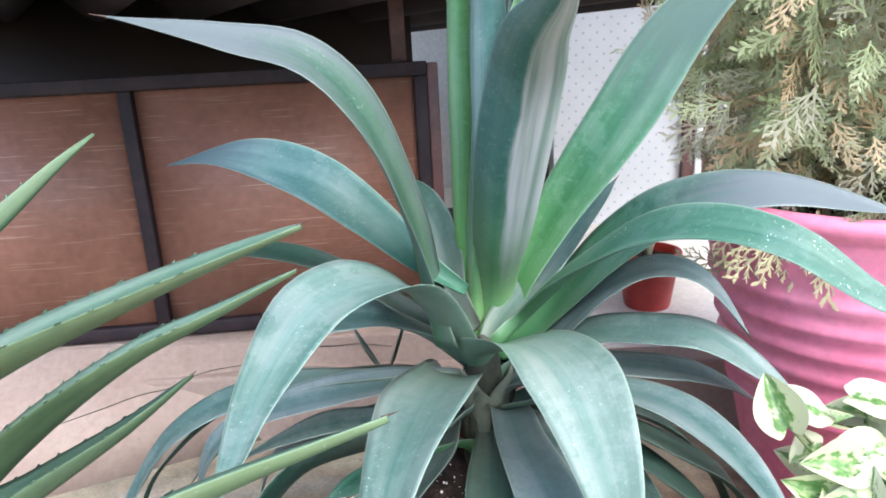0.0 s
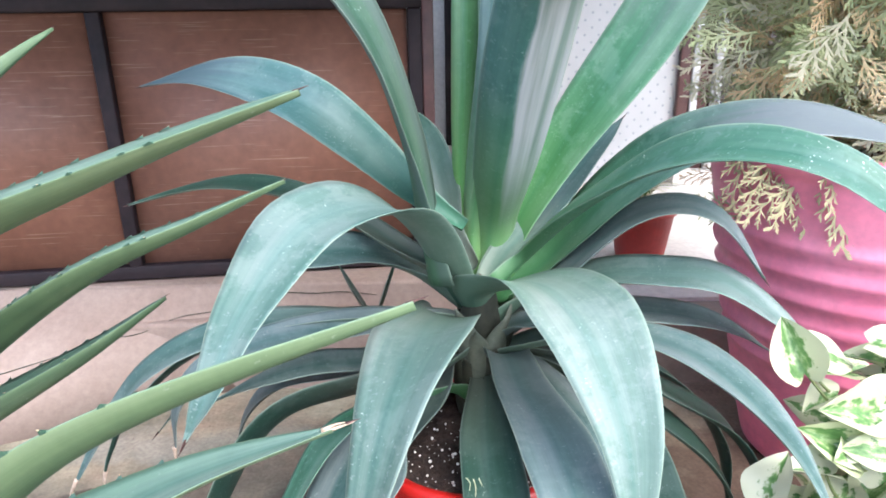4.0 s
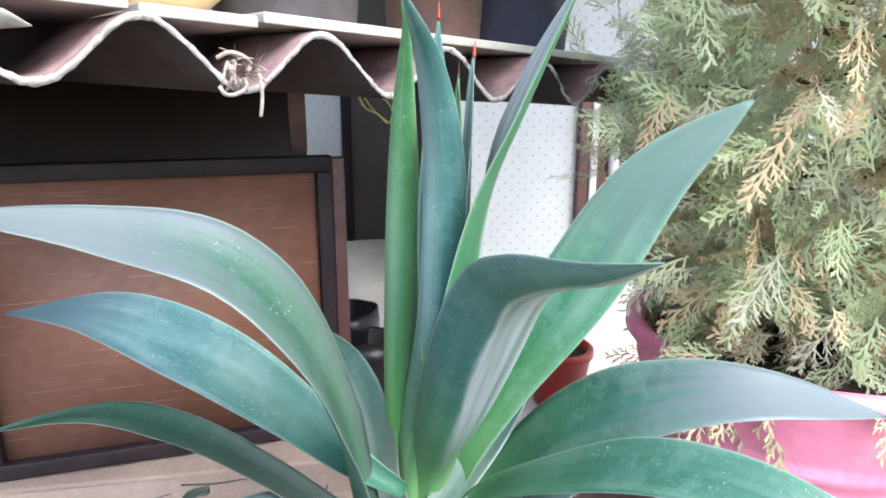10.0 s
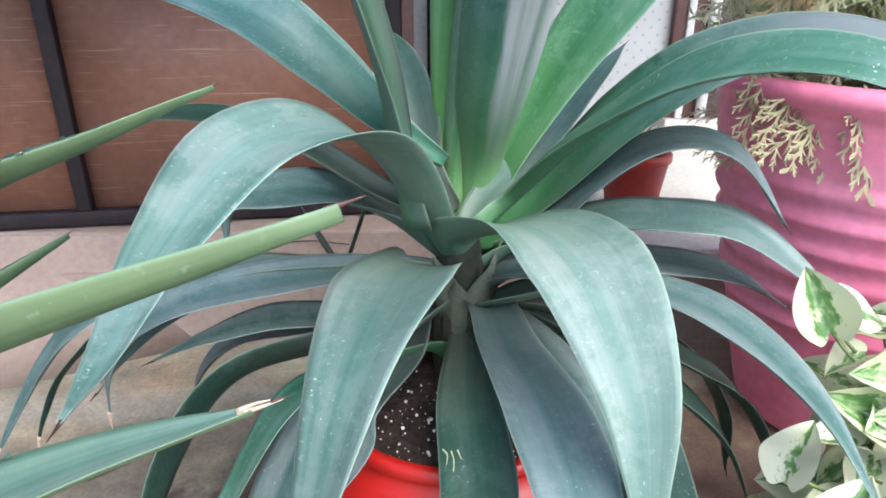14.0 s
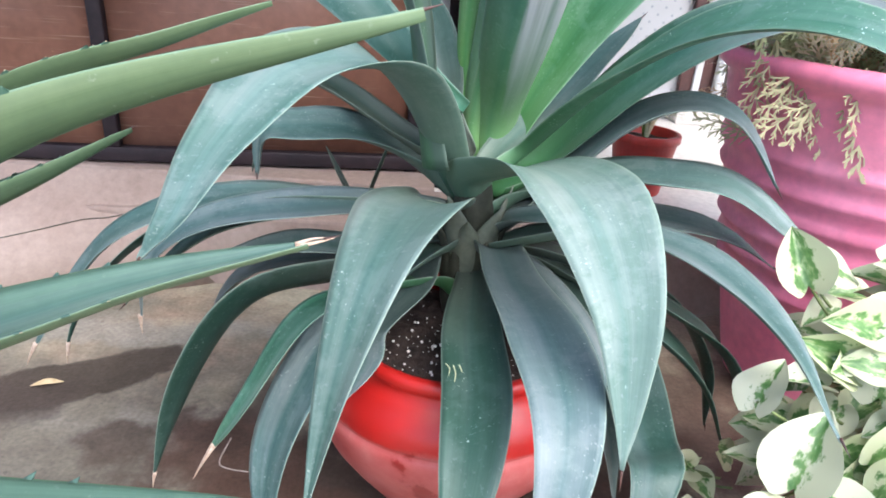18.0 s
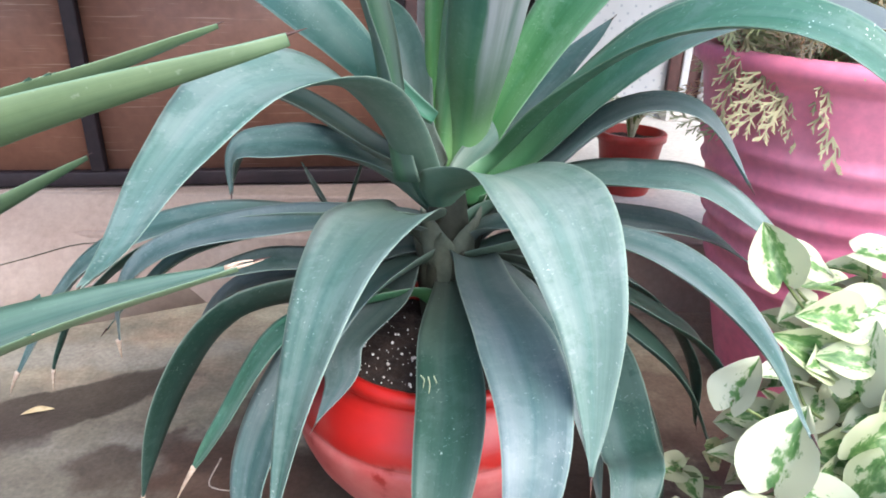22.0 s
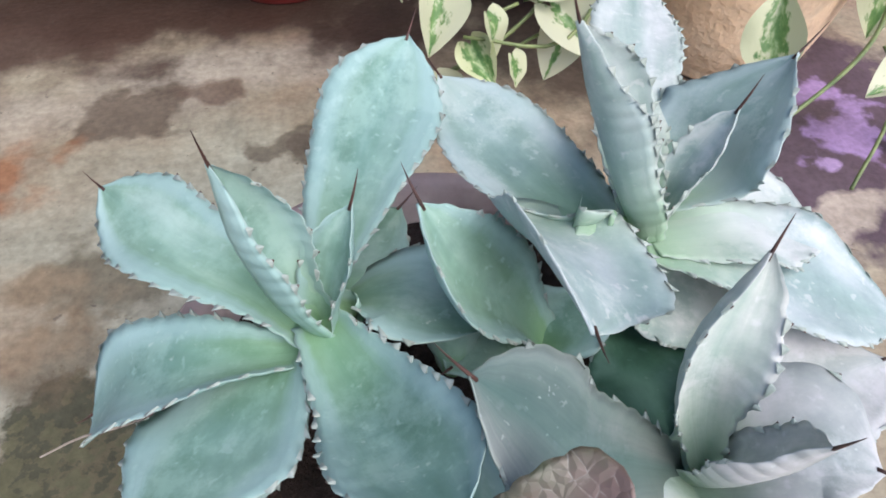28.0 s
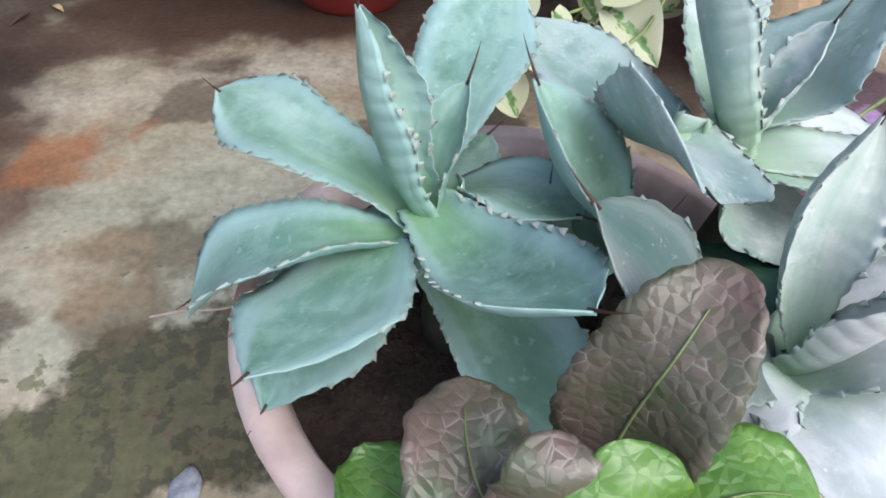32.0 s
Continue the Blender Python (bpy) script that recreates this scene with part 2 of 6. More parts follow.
M_AGAVE = leaf_material("agave_leaf_mat", (0.035, 0.085, 0.074), (0.082, 0.14, 0.128), (0.175, 0.215, 0.207), base=(0.13, 0.18, 0.12), powder=0.2)
M_FRESH = leaf_material("agave_fresh_mat", (0.022, 0.085, 0.05), (0.047, 0.135, 0.085), (0.13, 0.22, 0.18), base=(0.06, 0.17, 0.055), powder=0.25)
M_PALE = leaf_material("agave_pale_mat", (0.06, 0.122, 0.103), (0.105, 0.168, 0.148), (0.20, 0.245, 0.23), base=(0.10, 0.18, 0.11), powder=0.3)
M_DUSTY = leaf_material("agave_dusty_mat", (0.025, 0.07, 0.045), (0.045, 0.10, 0.066), (0.11, 0.16, 0.135), speck=1.0, base=(0.06, 0.14, 0.07), powder=0.25, rough=0.55, rim=(0.085, 0.11, 0.108), tip=(0.085, 0.10, 0.108))
M_MAUVE = leaf_material("agave_mauve_mat", (0.06, 0.105, 0.098), (0.105, 0.15, 0.142), (0.17, 0.20, 0.198), base=(0.09, 0.11, 0.09), powder=0.3)
M_AGAVE_GREEN = leaf_material("agave_heart_mat", (0.05, 0.15, 0.05), (0.085, 0.22, 0.085), (0.16, 0.28, 0.18), base=(0.16, 0.35, 0.07), powder=0.15)
M_HEART_TEAL = leaf_material("agave_heart_teal_mat", (0.03, 0.095, 0.085), (0.06, 0.14, 0.13), (0.15, 0.23, 0.22), base=(0.17, 0.33, 0.10), powder=0.2)
M_HEART_FRESH = leaf_material("agave_heart_fresh_mat", (0.03, 0.11, 0.06), (0.06, 0.165, 0.10), (0.15, 0.25, 0.20), base=(0.10, 0.27, 0.06), powder=0.3, tip=(0.075, 0.12, 0.105))
M_CURL = leaf_material("agave_curled_mat", (0.03, 0.095, 0.085), (0.06, 0.135, 0.125), (0.15, 0.22, 0.21), base=(0.17, 0.33, 0.10), powder=0.2, side=1)
M_SPLIT = leaf_material("agave_split_mat", (0.025, 0.11, 0.045), (0.05, 0.16, 0.07), (0.12, 0.23, 0.14), base=(0.10, 0.27, 0.06), powder=0.15, side=-1)
M_TEAL = leaf_material("agave_teal_mat", (0.03, 0.09, 0.085), (0.055, 0.125, 0.12), (0.14, 0.20, 0.20), base=(0.055, 0.16, 0.09), powder=0.25, tip=(0.05, 0.08, 0.10))
M_LILACTIP = leaf_material("agave_greyed_mat", (0.025, 0.085, 0.055), (0.052, 0.135, 0.09), (0.12, 0.20, 0.17), base=(0.06, 0.17, 0.055), powder=0.3, tip=(0.115, 0.128, 0.142))
M_SPECKLED = leaf_material("agave_speckled_mat", (0.022, 0.08, 0.055), (0.047, 0.125, 0.09), (0.12, 0.19, 0.17), speck=1.0, base=(0.06, 0.16, 0.055), powder=0.3)
# dark green leaves, deepened further for the shade low in the plant
M_AGAVE_DARK = leaf_material("agave_dark_mat", (0.016, 0.05, 0.035), (0.032, 0.075, 0.056), (0.075, 0.115, 0.10), base=(0.12, 0.13, 0.10), powder=0.25)
M_BLUE = leaf_material("blue_agave_mat", (0.13, 0.24, 0.18), (0.185, 0.315, 0.26), (0.31, 0.45, 0.41), rough=0.65, speck=0.5, streak=0.0, bloom=(2.6, 2.0), margin=(0.34, 0.43, 0.39), base=(0.17, 0.32, 0.14), mottle=0.55, powder=0.35, banding=0.2, rim=(0.29, 0.43, 0.43))
M_SILVER = leaf_material("silver_agave_mat", (0.26, 0.355, 0.31), (0.38, 0.44, 0.415), (0.54, 0.56, 0.555), rough=0.65, speck=0.4, streak=0.0, bloom=(2.6, 2.0), margin=(0.42, 0.47, 0.46), base=(0.24, 0.38, 0.23), mottle=0.55, powder=0.45, banding=0.2)
# dark copy of the blue leaf: the shade on one low leaf is painted in
M_SHADY = leaf_material("shaded_agave_mat", (0.02, 0.06, 0.04), (0.035, 0.095, 0.06), (0.07, 0.14, 0.11), rough=0.6, speck=0.1, streak=0.0, bloom=(2.6, 2.0), margin=(0.12, 0.2, 0.16), mottle=0.6, powder=0.2, banding=0.2)
M_LILAC = leaf_material("lilac_agave_mat", (0.24, 0.285, 0.28), (0.35, 0.38, 0.385), (0.50, 0.51, 0.53), rough=0.65, speck=0.6, streak=0.0, bloom=(2.6, 2.0), margin=(0.4, 0.44, 0.43), base=(0.20, 0.32, 0.19), mottle=0.55, powder=0.45, banding=0.2)
M_MIST = leaf_material("misty_agave_mat", (0.19, 0.30, 0.25), (0.28, 0.39, 0.35), (0.45, 0.53, 0.51), rough=0.65, speck=0.6, streak=0.0, bloom=(2.6, 2.0), margin=(0.4, 0.46, 0.44), base=(0.20, 0.36, 0.19), mottle=0.55, powder=0.45, banding=0.2, rim=(0.38, 0.48, 0.48))
M_ALOE = leaf_material("aloe_leaf_mat", (0.045, 0.09, 0.062), (0.068, 0.125, 0.09), (0.12, 0.175, 0.145), rough=0.5, speck=0.15, streak=0.25, margin=(0.16, 0.24, 0.12), base=(0.10, 0.17, 0.07))
M_ALOE_UNDER = leaf_material("aloe_underside_mat", (0.055, 0.10, 0.05), (0.082, 0.132, 0.068), (0.125, 0.175, 0.10), rough=0.5, speck=0.1, streak=0.3, margin=(0.16, 0.22, 0.12), base=(0.11, 0.14, 0.06))
M_SHEATH = plain("leaf_sheath_mat", (0.085, 0.105, 0.075), (0.16, 0.175, 0.13), 26, 0.6, fine=150)
M_SERRATE = plain("leaf_tooth_mat", (0.24, 0.30, 0.26), (0.36, 0.41, 0.37), 160, 0.6)
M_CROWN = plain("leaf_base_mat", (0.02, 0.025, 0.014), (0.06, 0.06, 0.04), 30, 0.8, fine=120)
M_TOOTH = plain("aloe_tooth_mat", (0.42, 0.22, 0.12), (0.5, 0.46, 0.32), 120, 0.5)
M_SPINE = plain("spine_mat", (0.025, 0.011, 0.009), (0.09, 0.035, 0.025), 200, 0.5)
M_REDSPINE = plain("red_spine_mat", (0.30, 0.02, 0.01), (0.45, 0.06, 0.03), 200, 0.5)
M_DRY = plain("dry_tip_mat", (0.34, 0.23, 0.16), (0.58, 0.47, 0.37), 150, 0.8)
M_SOIL = plain("soil_mat", (0.02, 0.012, 0.009), (0.065, 0.04, 0.03), 40, 0.95, bump_s=1.0, bump_d=0.01, fine=180)
M_PERLITE = plain("perlite_mat", (0.7, 0.68, 0.62), (0.85, 0.82, 0.78), 90, 0.8)
M_PANEL = plain("panel_mat", (0.18, 0.08, 0.052), (0.27, 0.13, 0.09), 3.5, 0.5, bump_s=0.15, fine=45, spots=(70, 0.73, (0.42, 0.25, 0.15)))
scratch(M_PANEL)
M_STEEL = plain("frame_steel_mat", (0.012, 0.009, 0.012), (0.028, 0.018, 0.021), 14, 0.6, bump_s=0.2, fine=90)
M_STEEL.node_tree.nodes["Principled BSDF"].inputs["Specular IOR Level"].default_value = 0.25
M_POST = plain("post_mat", (0.05, 0.02, 0.018), (0.11, 0.045, 0.04), 12, 0.5)
# near-black stands in for the shade under roof and slabs
M_DARK = plain("recess_shade_mat", (0.010, 0.006, 0.005), (0.022, 0.013, 0.010), 4, 0.7)
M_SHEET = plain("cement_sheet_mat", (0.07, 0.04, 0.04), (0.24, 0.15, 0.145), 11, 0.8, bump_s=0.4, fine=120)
# near-black underside: the shade below the roof is put into this colour
M_SHEET_UNDER = plain("shaded_sheet_mat", (0.013, 0.009, 0.009), (0.038, 0.024, 0.023), 9, 0.8, bump_s=0.4, fine=120)
M_SHEET_EDGE = plain("cement_edge_mat", (0.24, 0.20, 0.19), (0.47, 0.44, 0.42), 34, 0.9, bump_s=0.8, fine=230, spots=(60, 0.6, (0.13, 0.11, 0.10)))
M_SLAB = plain("slab_mat", (0.36, 0.34, 0.30), (0.52, 0.49, 0.45), 10, 0.5, fine=90)
M_TWINE = plain("twine_mat", (0.26, 0.21, 0.17), (0.46, 0.40, 0.35), 150, 0.9)
M_WHITE = plain("white_wall_mat", (0.54, 0.55, 0.55), (0.62, 0.63, 0.62), 3, 0.7, spots=None)
M_MESHWALL = dotted_wall()
M_DOOR = plain("door_mat", (0.055, 0.042, 0.038), (0.085, 0.065, 0.058), 5, 0.55)
M_LEDGE = plain("ledge_mat", (0.25, 0.18, 0.145), (0.32, 0.25, 0.21), 4, 0.8, bump_s=0.3, fine=70)
M_TERRACE = plain("terrace_mat", (0.58, 0.54, 0.49), (0.70, 0.67, 0.62), 3, 0.75, fine=60)
M_PINK = plain("pink_plastic_mat", (0.82, 0.19, 0.33), (0.90, 0.32, 0.46), 4, 0.45, bump_s=0.12, fine=50, coat=0.1)
M_REDPOT = plain("red_plastic_mat", (0.30, 0.02, 0.016), (0.42, 0.04, 0.03), 12, 0.4)
M_BLACK = plain("black_plastic_mat", (0.004, 0.004, 0.006), (0.011, 0.010, 0.014), 20, 0.4, bump_s=0.5, fine=40, bump_d=0.004)
M_CREAM = plain("cream_clay_mat", (0.76, 0.52, 0.32), (0.87, 0.66, 0.44), 14, 0.75, bump_s=0.8, bump_d=0.006, fine=70)
M_PINKCLAY = plain("rosy_clay_mat", (0.42, 0.29, 0.265), (0.62, 0.52, 0.485), 16, 0.7, bump_s=0.4)
M_ORANGE = plain("orange_clay_mat", (0.45, 0.08, 0.03), (0.60, 0.13, 0.05), 10, 0.5)
M_STEM = plain("vine_stem_mat", (0.10, 0.15, 0.05), (0.19, 0.23, 0.09), 60, 0.5)
M_BARK = plain("bark_mat", (0.07, 0.045, 0.03), (0.16, 0.10, 0.07), 40, 0.9, bump_s=0.8, fine=90)
M_THUJA = plain("thuja_mat", (0.38, 0.46, 0.24), (0.58, 0.63, 0.42), 9, 0.7, fine=60)
M_THUJA_DRY = plain("thuja_dry_mat", (0.52, 0.37, 0.21), (0.70, 0.56, 0.36), 9, 0.8, fine=60)
M_SPRIG = plain("sprig_mat", (0.25, 0.23, 0.13), (0.40, 0.37, 0.22), 20, 0.8)
M_PALEBLADE = plain("pale_blade_mat", (0.45, 0.48, 0.28), (0.62, 0.62, 0.42), 60, 0.5)
M_THUJA_PALE = plain("thuja_pale_mat", (0.46, 0.46, 0.34), (0.68, 0.66, 0.52), 12, 0.8, fine=60)
M_BLUEPOT = plain("pale_blue_mat", (0.30, 0.55, 0.68), (0.38, 0.63, 0.75), 8, 0.4)
M_HEAD = plain("cream_paint_mat", (0.72, 0.52, 0.26), (0.8, 0.6, 0.33), 8, 0.4)
M_GREYPOT = plain("dusty_pot_mat", (0.06, 0.05, 0.06), (0.13, 0.11, 0.115), 9, 0.6)
M_NAVY = plain("navy_pot_mat", (0.02, 0.025, 0.05), (0.045, 0.05, 0.085), 9, 0.5)
M_BROWNPOT = plain("brown_pot_mat", (0.09, 0.05, 0.04), (0.16, 0.09, 0.075), 12, 0.6)
M_YELLOW = plain("yellow_vine_mat", (0.42, 0.42, 0.08), (0.6, 0.56, 0.16), 60, 0.6)
M_GREYLEAF = plain("grey_leaf_mat", (0.28, 0.28, 0.24), (0.4, 0.4, 0.36), 60, 0.8)
M_CHIP = plain("stone_chip_mat", (0.13, 0.15, 0.2), (0.34, 0.36, 0.4), 120, 0.7)
M_KALG = plain("green_kalanchoe_mat", (0.07, 0.13, 0.02), (0.14, 0.22, 0.045), 30, 0.45)
M_LITTER = plain("dead_leaf_mat", (0.5, 0.38, 0.2), (0.66, 0.52, 0.32), 60, 0.8)


def thin(mat, share):
    """Lets part of the light pass through thin foliage."""
    n, l = mat.node_tree.nodes, mat.node_tree.links
    bs = n["Principled BSDF"]
    tr = n.new("ShaderNodeBsdfTranslucent")
    l.new(bs.inputs["Base Color"].links[0].from_socket, tr.inputs["Color"])
    mx = n.new("ShaderNodeMixShader")
    mx.inputs[0].default_value = share
    l.new(bs.outputs[0], mx.inputs[1])
    l.new(tr.outputs[0], mx.inputs[2])
    l.new(mx.outputs[0], n["Material Output"].inputs["Surface"])


thin(M_THUJA, 0.6)
thin(M_THUJA_DRY, 0.45)
thin(M_THUJA_PALE, 0.6)


def floor_material():
    m, n, l, bs = nodes_of("concrete_floor_mat")
    base = ramp(n, l, noise_node(n, l, 4.2, 6), (0.3, (0.23, 0.175, 0.125)), (0.5, (0.305, 0.265, 0.19)), (0.7, (0.39, 0.36, 0.27)))
    pinkish = ramp(n, l, noise_node(n, l, 2.3, 5), (0.5, (0, 0, 0)), (0.64, (0.7, 0.7, 0.7)))
    col = blend(n, l, pinkish, base, (0.27, 0.175, 0.125))
    tc = n.new("ShaderNodeTexCoord")
    edge = noise_node(n, l, 6, 7, 0.57)
    edge_fine = noise_node(n, l, 60, 6, 0.6)
    edge_small = noise_node(n, l, 19, 4, 0.5)
    patch_masks = []

    def shift_up(ragged):
        # keeps the ramp's middle inside its range
        return 0.0 if ragged < 0.7 else 0.55 * ragged - 0.35

    def stain_or_shade(x, y, rx, ry, turn, colour, soft=0.35, strength=0.85, ragged=1.6):
        """One patch of its own: an ellipse on the ground with a ragged rim."""
        nonlocal col
        mp = n.new("ShaderNodeMapping")
        mp.vector_type = "TEXTURE"
        mp.inputs["Location"].default_value = (x, y, 0)
        mp.inputs["Rotation"].default_value = (0, 0, radians(turn))
        mp.inputs["Scale"].default_value = (rx, ry, 1)
        l.new(tc.outputs["Object"], mp.inputs["Vector"])
        ln = n.new("ShaderNodeVectorMath")
        ln.operation = "LENGTH"
        l.new(mp.outputs[0], ln.inputs[0])
        half = n.new("ShaderNodeMath")
        half.operation = "MULTIPLY"
        half.inputs[1].default_value = 0.5
        l.new(ln.outputs["Value"], half.inputs[0])
        ad = n.new("ShaderNodeMath")
        ad.operation = "MULTIPLY_ADD"
        ad.inputs[1].default_value = ragged * 1.1
        l.new(edge_fine if ragged > 3 else edge if max(rx, ry) > 0.1 else edge_small, ad.inputs[0])
        low = n.new("ShaderNodeMath")
        low.operation = "SUBTRACT"
        low.inputs[1].default_value = shift_up(ragged)
        l.new(half.outputs[0], low.inputs[0])
        l.new(low.outputs[0], ad.inputs[2])
        mid = 0.5 + 0.55 * ragged - shift_up(ragged)
        mask = ramp(n, l, ad.outputs[0], (max(0, min(0.97, mid - soft / 2)), (strength,) * 3), (min(1, mid + soft / 2), (0, 0, 0)))
        col = blend(n, l, mask, col, colour)
        patch_masks.append(mask)

    dark, brown, moss_c, rust_c = (0.055, 0.037, 0.03), (0.095, 0.058, 0.043), (0.075, 0.08, 0.05), (0.27, 0.115, 0.05)
    # pale olive film round the bowl
    stain_or_shade(-0.10, 0.30, 0.27, 0.19, 20, (0.31, 0.315, 0.25), 0.4, 0.9, 1.0)
    stain_or_shade(-0.02, 0.60, 0.20, 0.05, 4, (0.43, 0.40, 0.335), 0.5, 0.75)
    stain_or_shade(-0.27, 0.53, 0.16, 0.05, 4, (0.42, 0.385, 0.315), 0.5, 0.7)
    stain_or_shade(-0.60, 0.85, 0.55, 0.40, 8, (0.15, 0.135, 0.105), 0.5, 0.85)
    stain_or_shade(-0.36, 0.90, 0.22, 0.05, 8, (0.28, 0.265, 0.225), 0.4, 0.6)
    stain_or_shade(-0.62, 1.16, 0.30, 0.05, 8, (0.28, 0.265, 0.225), 0.4, 0.6)
    # shade under the overhanging agave, painted as a dark ellipse
    stain_or_shade(0.03, 0.83, 0.42, 0.19, 4, dark, 0.3, 0.9)
    # long damp bands
    stain_or_shade(-0.62, 1.00, 0.23, 0.058, 27, (0.055, 0.045, 0.035), 0.06, 0.92, 0.8)
    stain_or_shade(-0.88, 0.86, 0.26, 0.10, 22, (0.06, 0.048, 0.04), 0.2, 0.85, 0.9)
    stain_or_shade(-0.47, 0.857, 0.062, 0.052, 10, (0.085, 0.066, 0.05), 0.2, 0.9, 0.6)
    stain_or_shade(-0.34, 0.64, 0.26, 0.075, 8, brown, 0.3, 0.9)
    stain_or_shade(-0.19, 0.72, 0.20, 0.06, -4, brown, 0.2, 0.85)
    stain_or_shade(-0.46, 0.53, 0.17, 0.10, 15, dark, 0.25, 0.85)
    stain_or_shade(-0.44, 0.36, 0.16, 0.16, 60, brown, 0.35, 0.85)
    stain_or_shade(-0.28, 0.83, 0.12, 0.07, 0, brown, 0.3, 0.8)
    stain_or_shade(-0.33, 0.90, 0.07, 0.05, 0, dark, 0.3, 0.8)
    # small wet splashes
    stain_or_shade(-0.13, 0.525, 0.062, 0.042, 4, (0.125, 0.10, 0.076), 0.16, 0.85, 1.3)
    stain_or_shade(-0.055, 0.55, 0.033, 0.022, 4, (0.14, 0.10, 0.075), 0.2, 0.8, 1.3)
    stain_or_shade(0.075, 0.455, 0.07, 0.035, 12, (0.11, 0.095, 0.07), 0.1, 0.85, 0.9)
    # dark ground at the red pot's right foot
    stain_or_shade(0.155, 0.675, 0.055, 0.06, 0, dark, 0.08, 0.9, 0.7)
    # shadow beside the trailing plant, painted on the ground
    stain_or_shade(0.165, 0.49, 0.065, 0.045, 0, (0.07, 0.066, 0.048), 0.1, 0.85, 0.8)
    # one more small splash
    stain_or_shade(0.038, 0.45, 0.014, 0.018, 0, (0.10, 0.085, 0.065), 0.1, 0.8, 0.5)
    # moss and rust
    stain_or_shade(-0.135, 0.112, 0.18, 0.078, 32, (0.05, 0.052, 0.03), 0.05, 0.95, 1.2)
    stain_or_shade(-0.12, 0.11, 0.16, 0.05, 32, (0.14, 0.12, 0.07), 0.2, 0.5, 5.0)
    stain_or_shade(-0.20, 0.07, 0.10, 0.05, 32, (0.085, 0.095, 0.05), 0.2, 0.5, 4.0)
    stain_or_shade(-0.145, 0.30, 0.055, 0.045, 10, (0.10, 0.085, 0.055), 0.3, 0.75)
    stain_or_shade(-0.165, 0.225, 0.04, 0.035, 10, (0.12, 0.095, 0.06), 0.3, 0.7)
    stain_or_shade(-0.30, 0.18, 0.08, 0.05, 40, (0.09, 0.08, 0.06), 0.15)
    stain_or_shade(-0.255, 0.428, 0.055, 0.035, 40, rust_c, 0.4, 0.75)
    stain_or_shade(-0.20, 0.27, 0.06, 0.05, 0, (0.33, 0.22, 0.13), 0.5, 0.3)
    # wet ground beneath the trailing plant, its purple and lilac reflections painted on
    stain_or_shade(0.66, 0.37, 0.20, 0.20, 20, (0.07, 0.042, 0.065), 0.12, 0.92, 1.2)
    stain_or_shade(0.636, 0.47, 0.035, 0.018, 20, (0.36, 0.24, 0.46), 0.2, 0.8, 2.0)
    stain_or_shade(0.645, 0.385, 0.055, 0.035, 30, (0.34, 0.23, 0.44), 0.2, 0.75, 2.4)
    stain_or_shade(0.60, 0.35, 0.02, 0.012, 10, (0.38, 0.27, 0.47), 0.2, 0.8, 2.0)
    stain_or_shade(0.555, 0.275, 0.07, 0.025, 20, (0.44, 0.38, 0.31), 0.2, 0.8, 1.2)
    # dark shadow between the red pot and the drum, painted on the ground
    stain_or_shade(0.40, 0.66, 0.26, 0.20, 0, dark, 0.35, 0.85)
    # brown ground beside the drum
    stain_or_shade(0.42, 1.02, 0.30, 0.18, 0, brown, 0.4, 0.8)
    # smoother ground: the agave's painted shade, one band, one splash, one pale patch
    damp = patch_masks[6]
    for w in (patch_masks[7], patch_masks[16], patch_masks[-3]):
        damp = blend(n, l, 1.0, damp, w, "LIGHTEN")
    speck = ramp(n, l, noise_node(n, l, 75, 4), (0.66, (0, 0, 0)), (0.70, (0.6, 0.6, 0.6)))
    col = blend(n, l, speck, col, (0.09, 0.075, 0.06))
    blot = ramp(n, l, noise_node(n, l, 21, 5, 0.65), (0.32, (0.68, 0.66, 0.63)), (0.6, (1.10, 1.10, 1.09)))
    col = blend(n, l, 0.7, col, blot, "MULTIPLY")
    g = noise_node(n, l, 130, 4)
    col = blend(n, l, 0.7, col, ramp(n, l, g, (0.3, (0.68, 0.68, 0.68)), (0.7, (1.18, 1.18, 1.18))), "MULTIPLY")
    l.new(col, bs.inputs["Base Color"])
    r = ramp(n, l, damp, (0, (0.72, 0.72, 0.72)), (1, (0.42, 0.42, 0.42)))
    l.new(r, bs.inputs["Roughness"])
    bs.inputs["Specular IOR Level"].default_value = 0.3
    bump(n, l, g, bs, 0.35, 0.003)
    return m


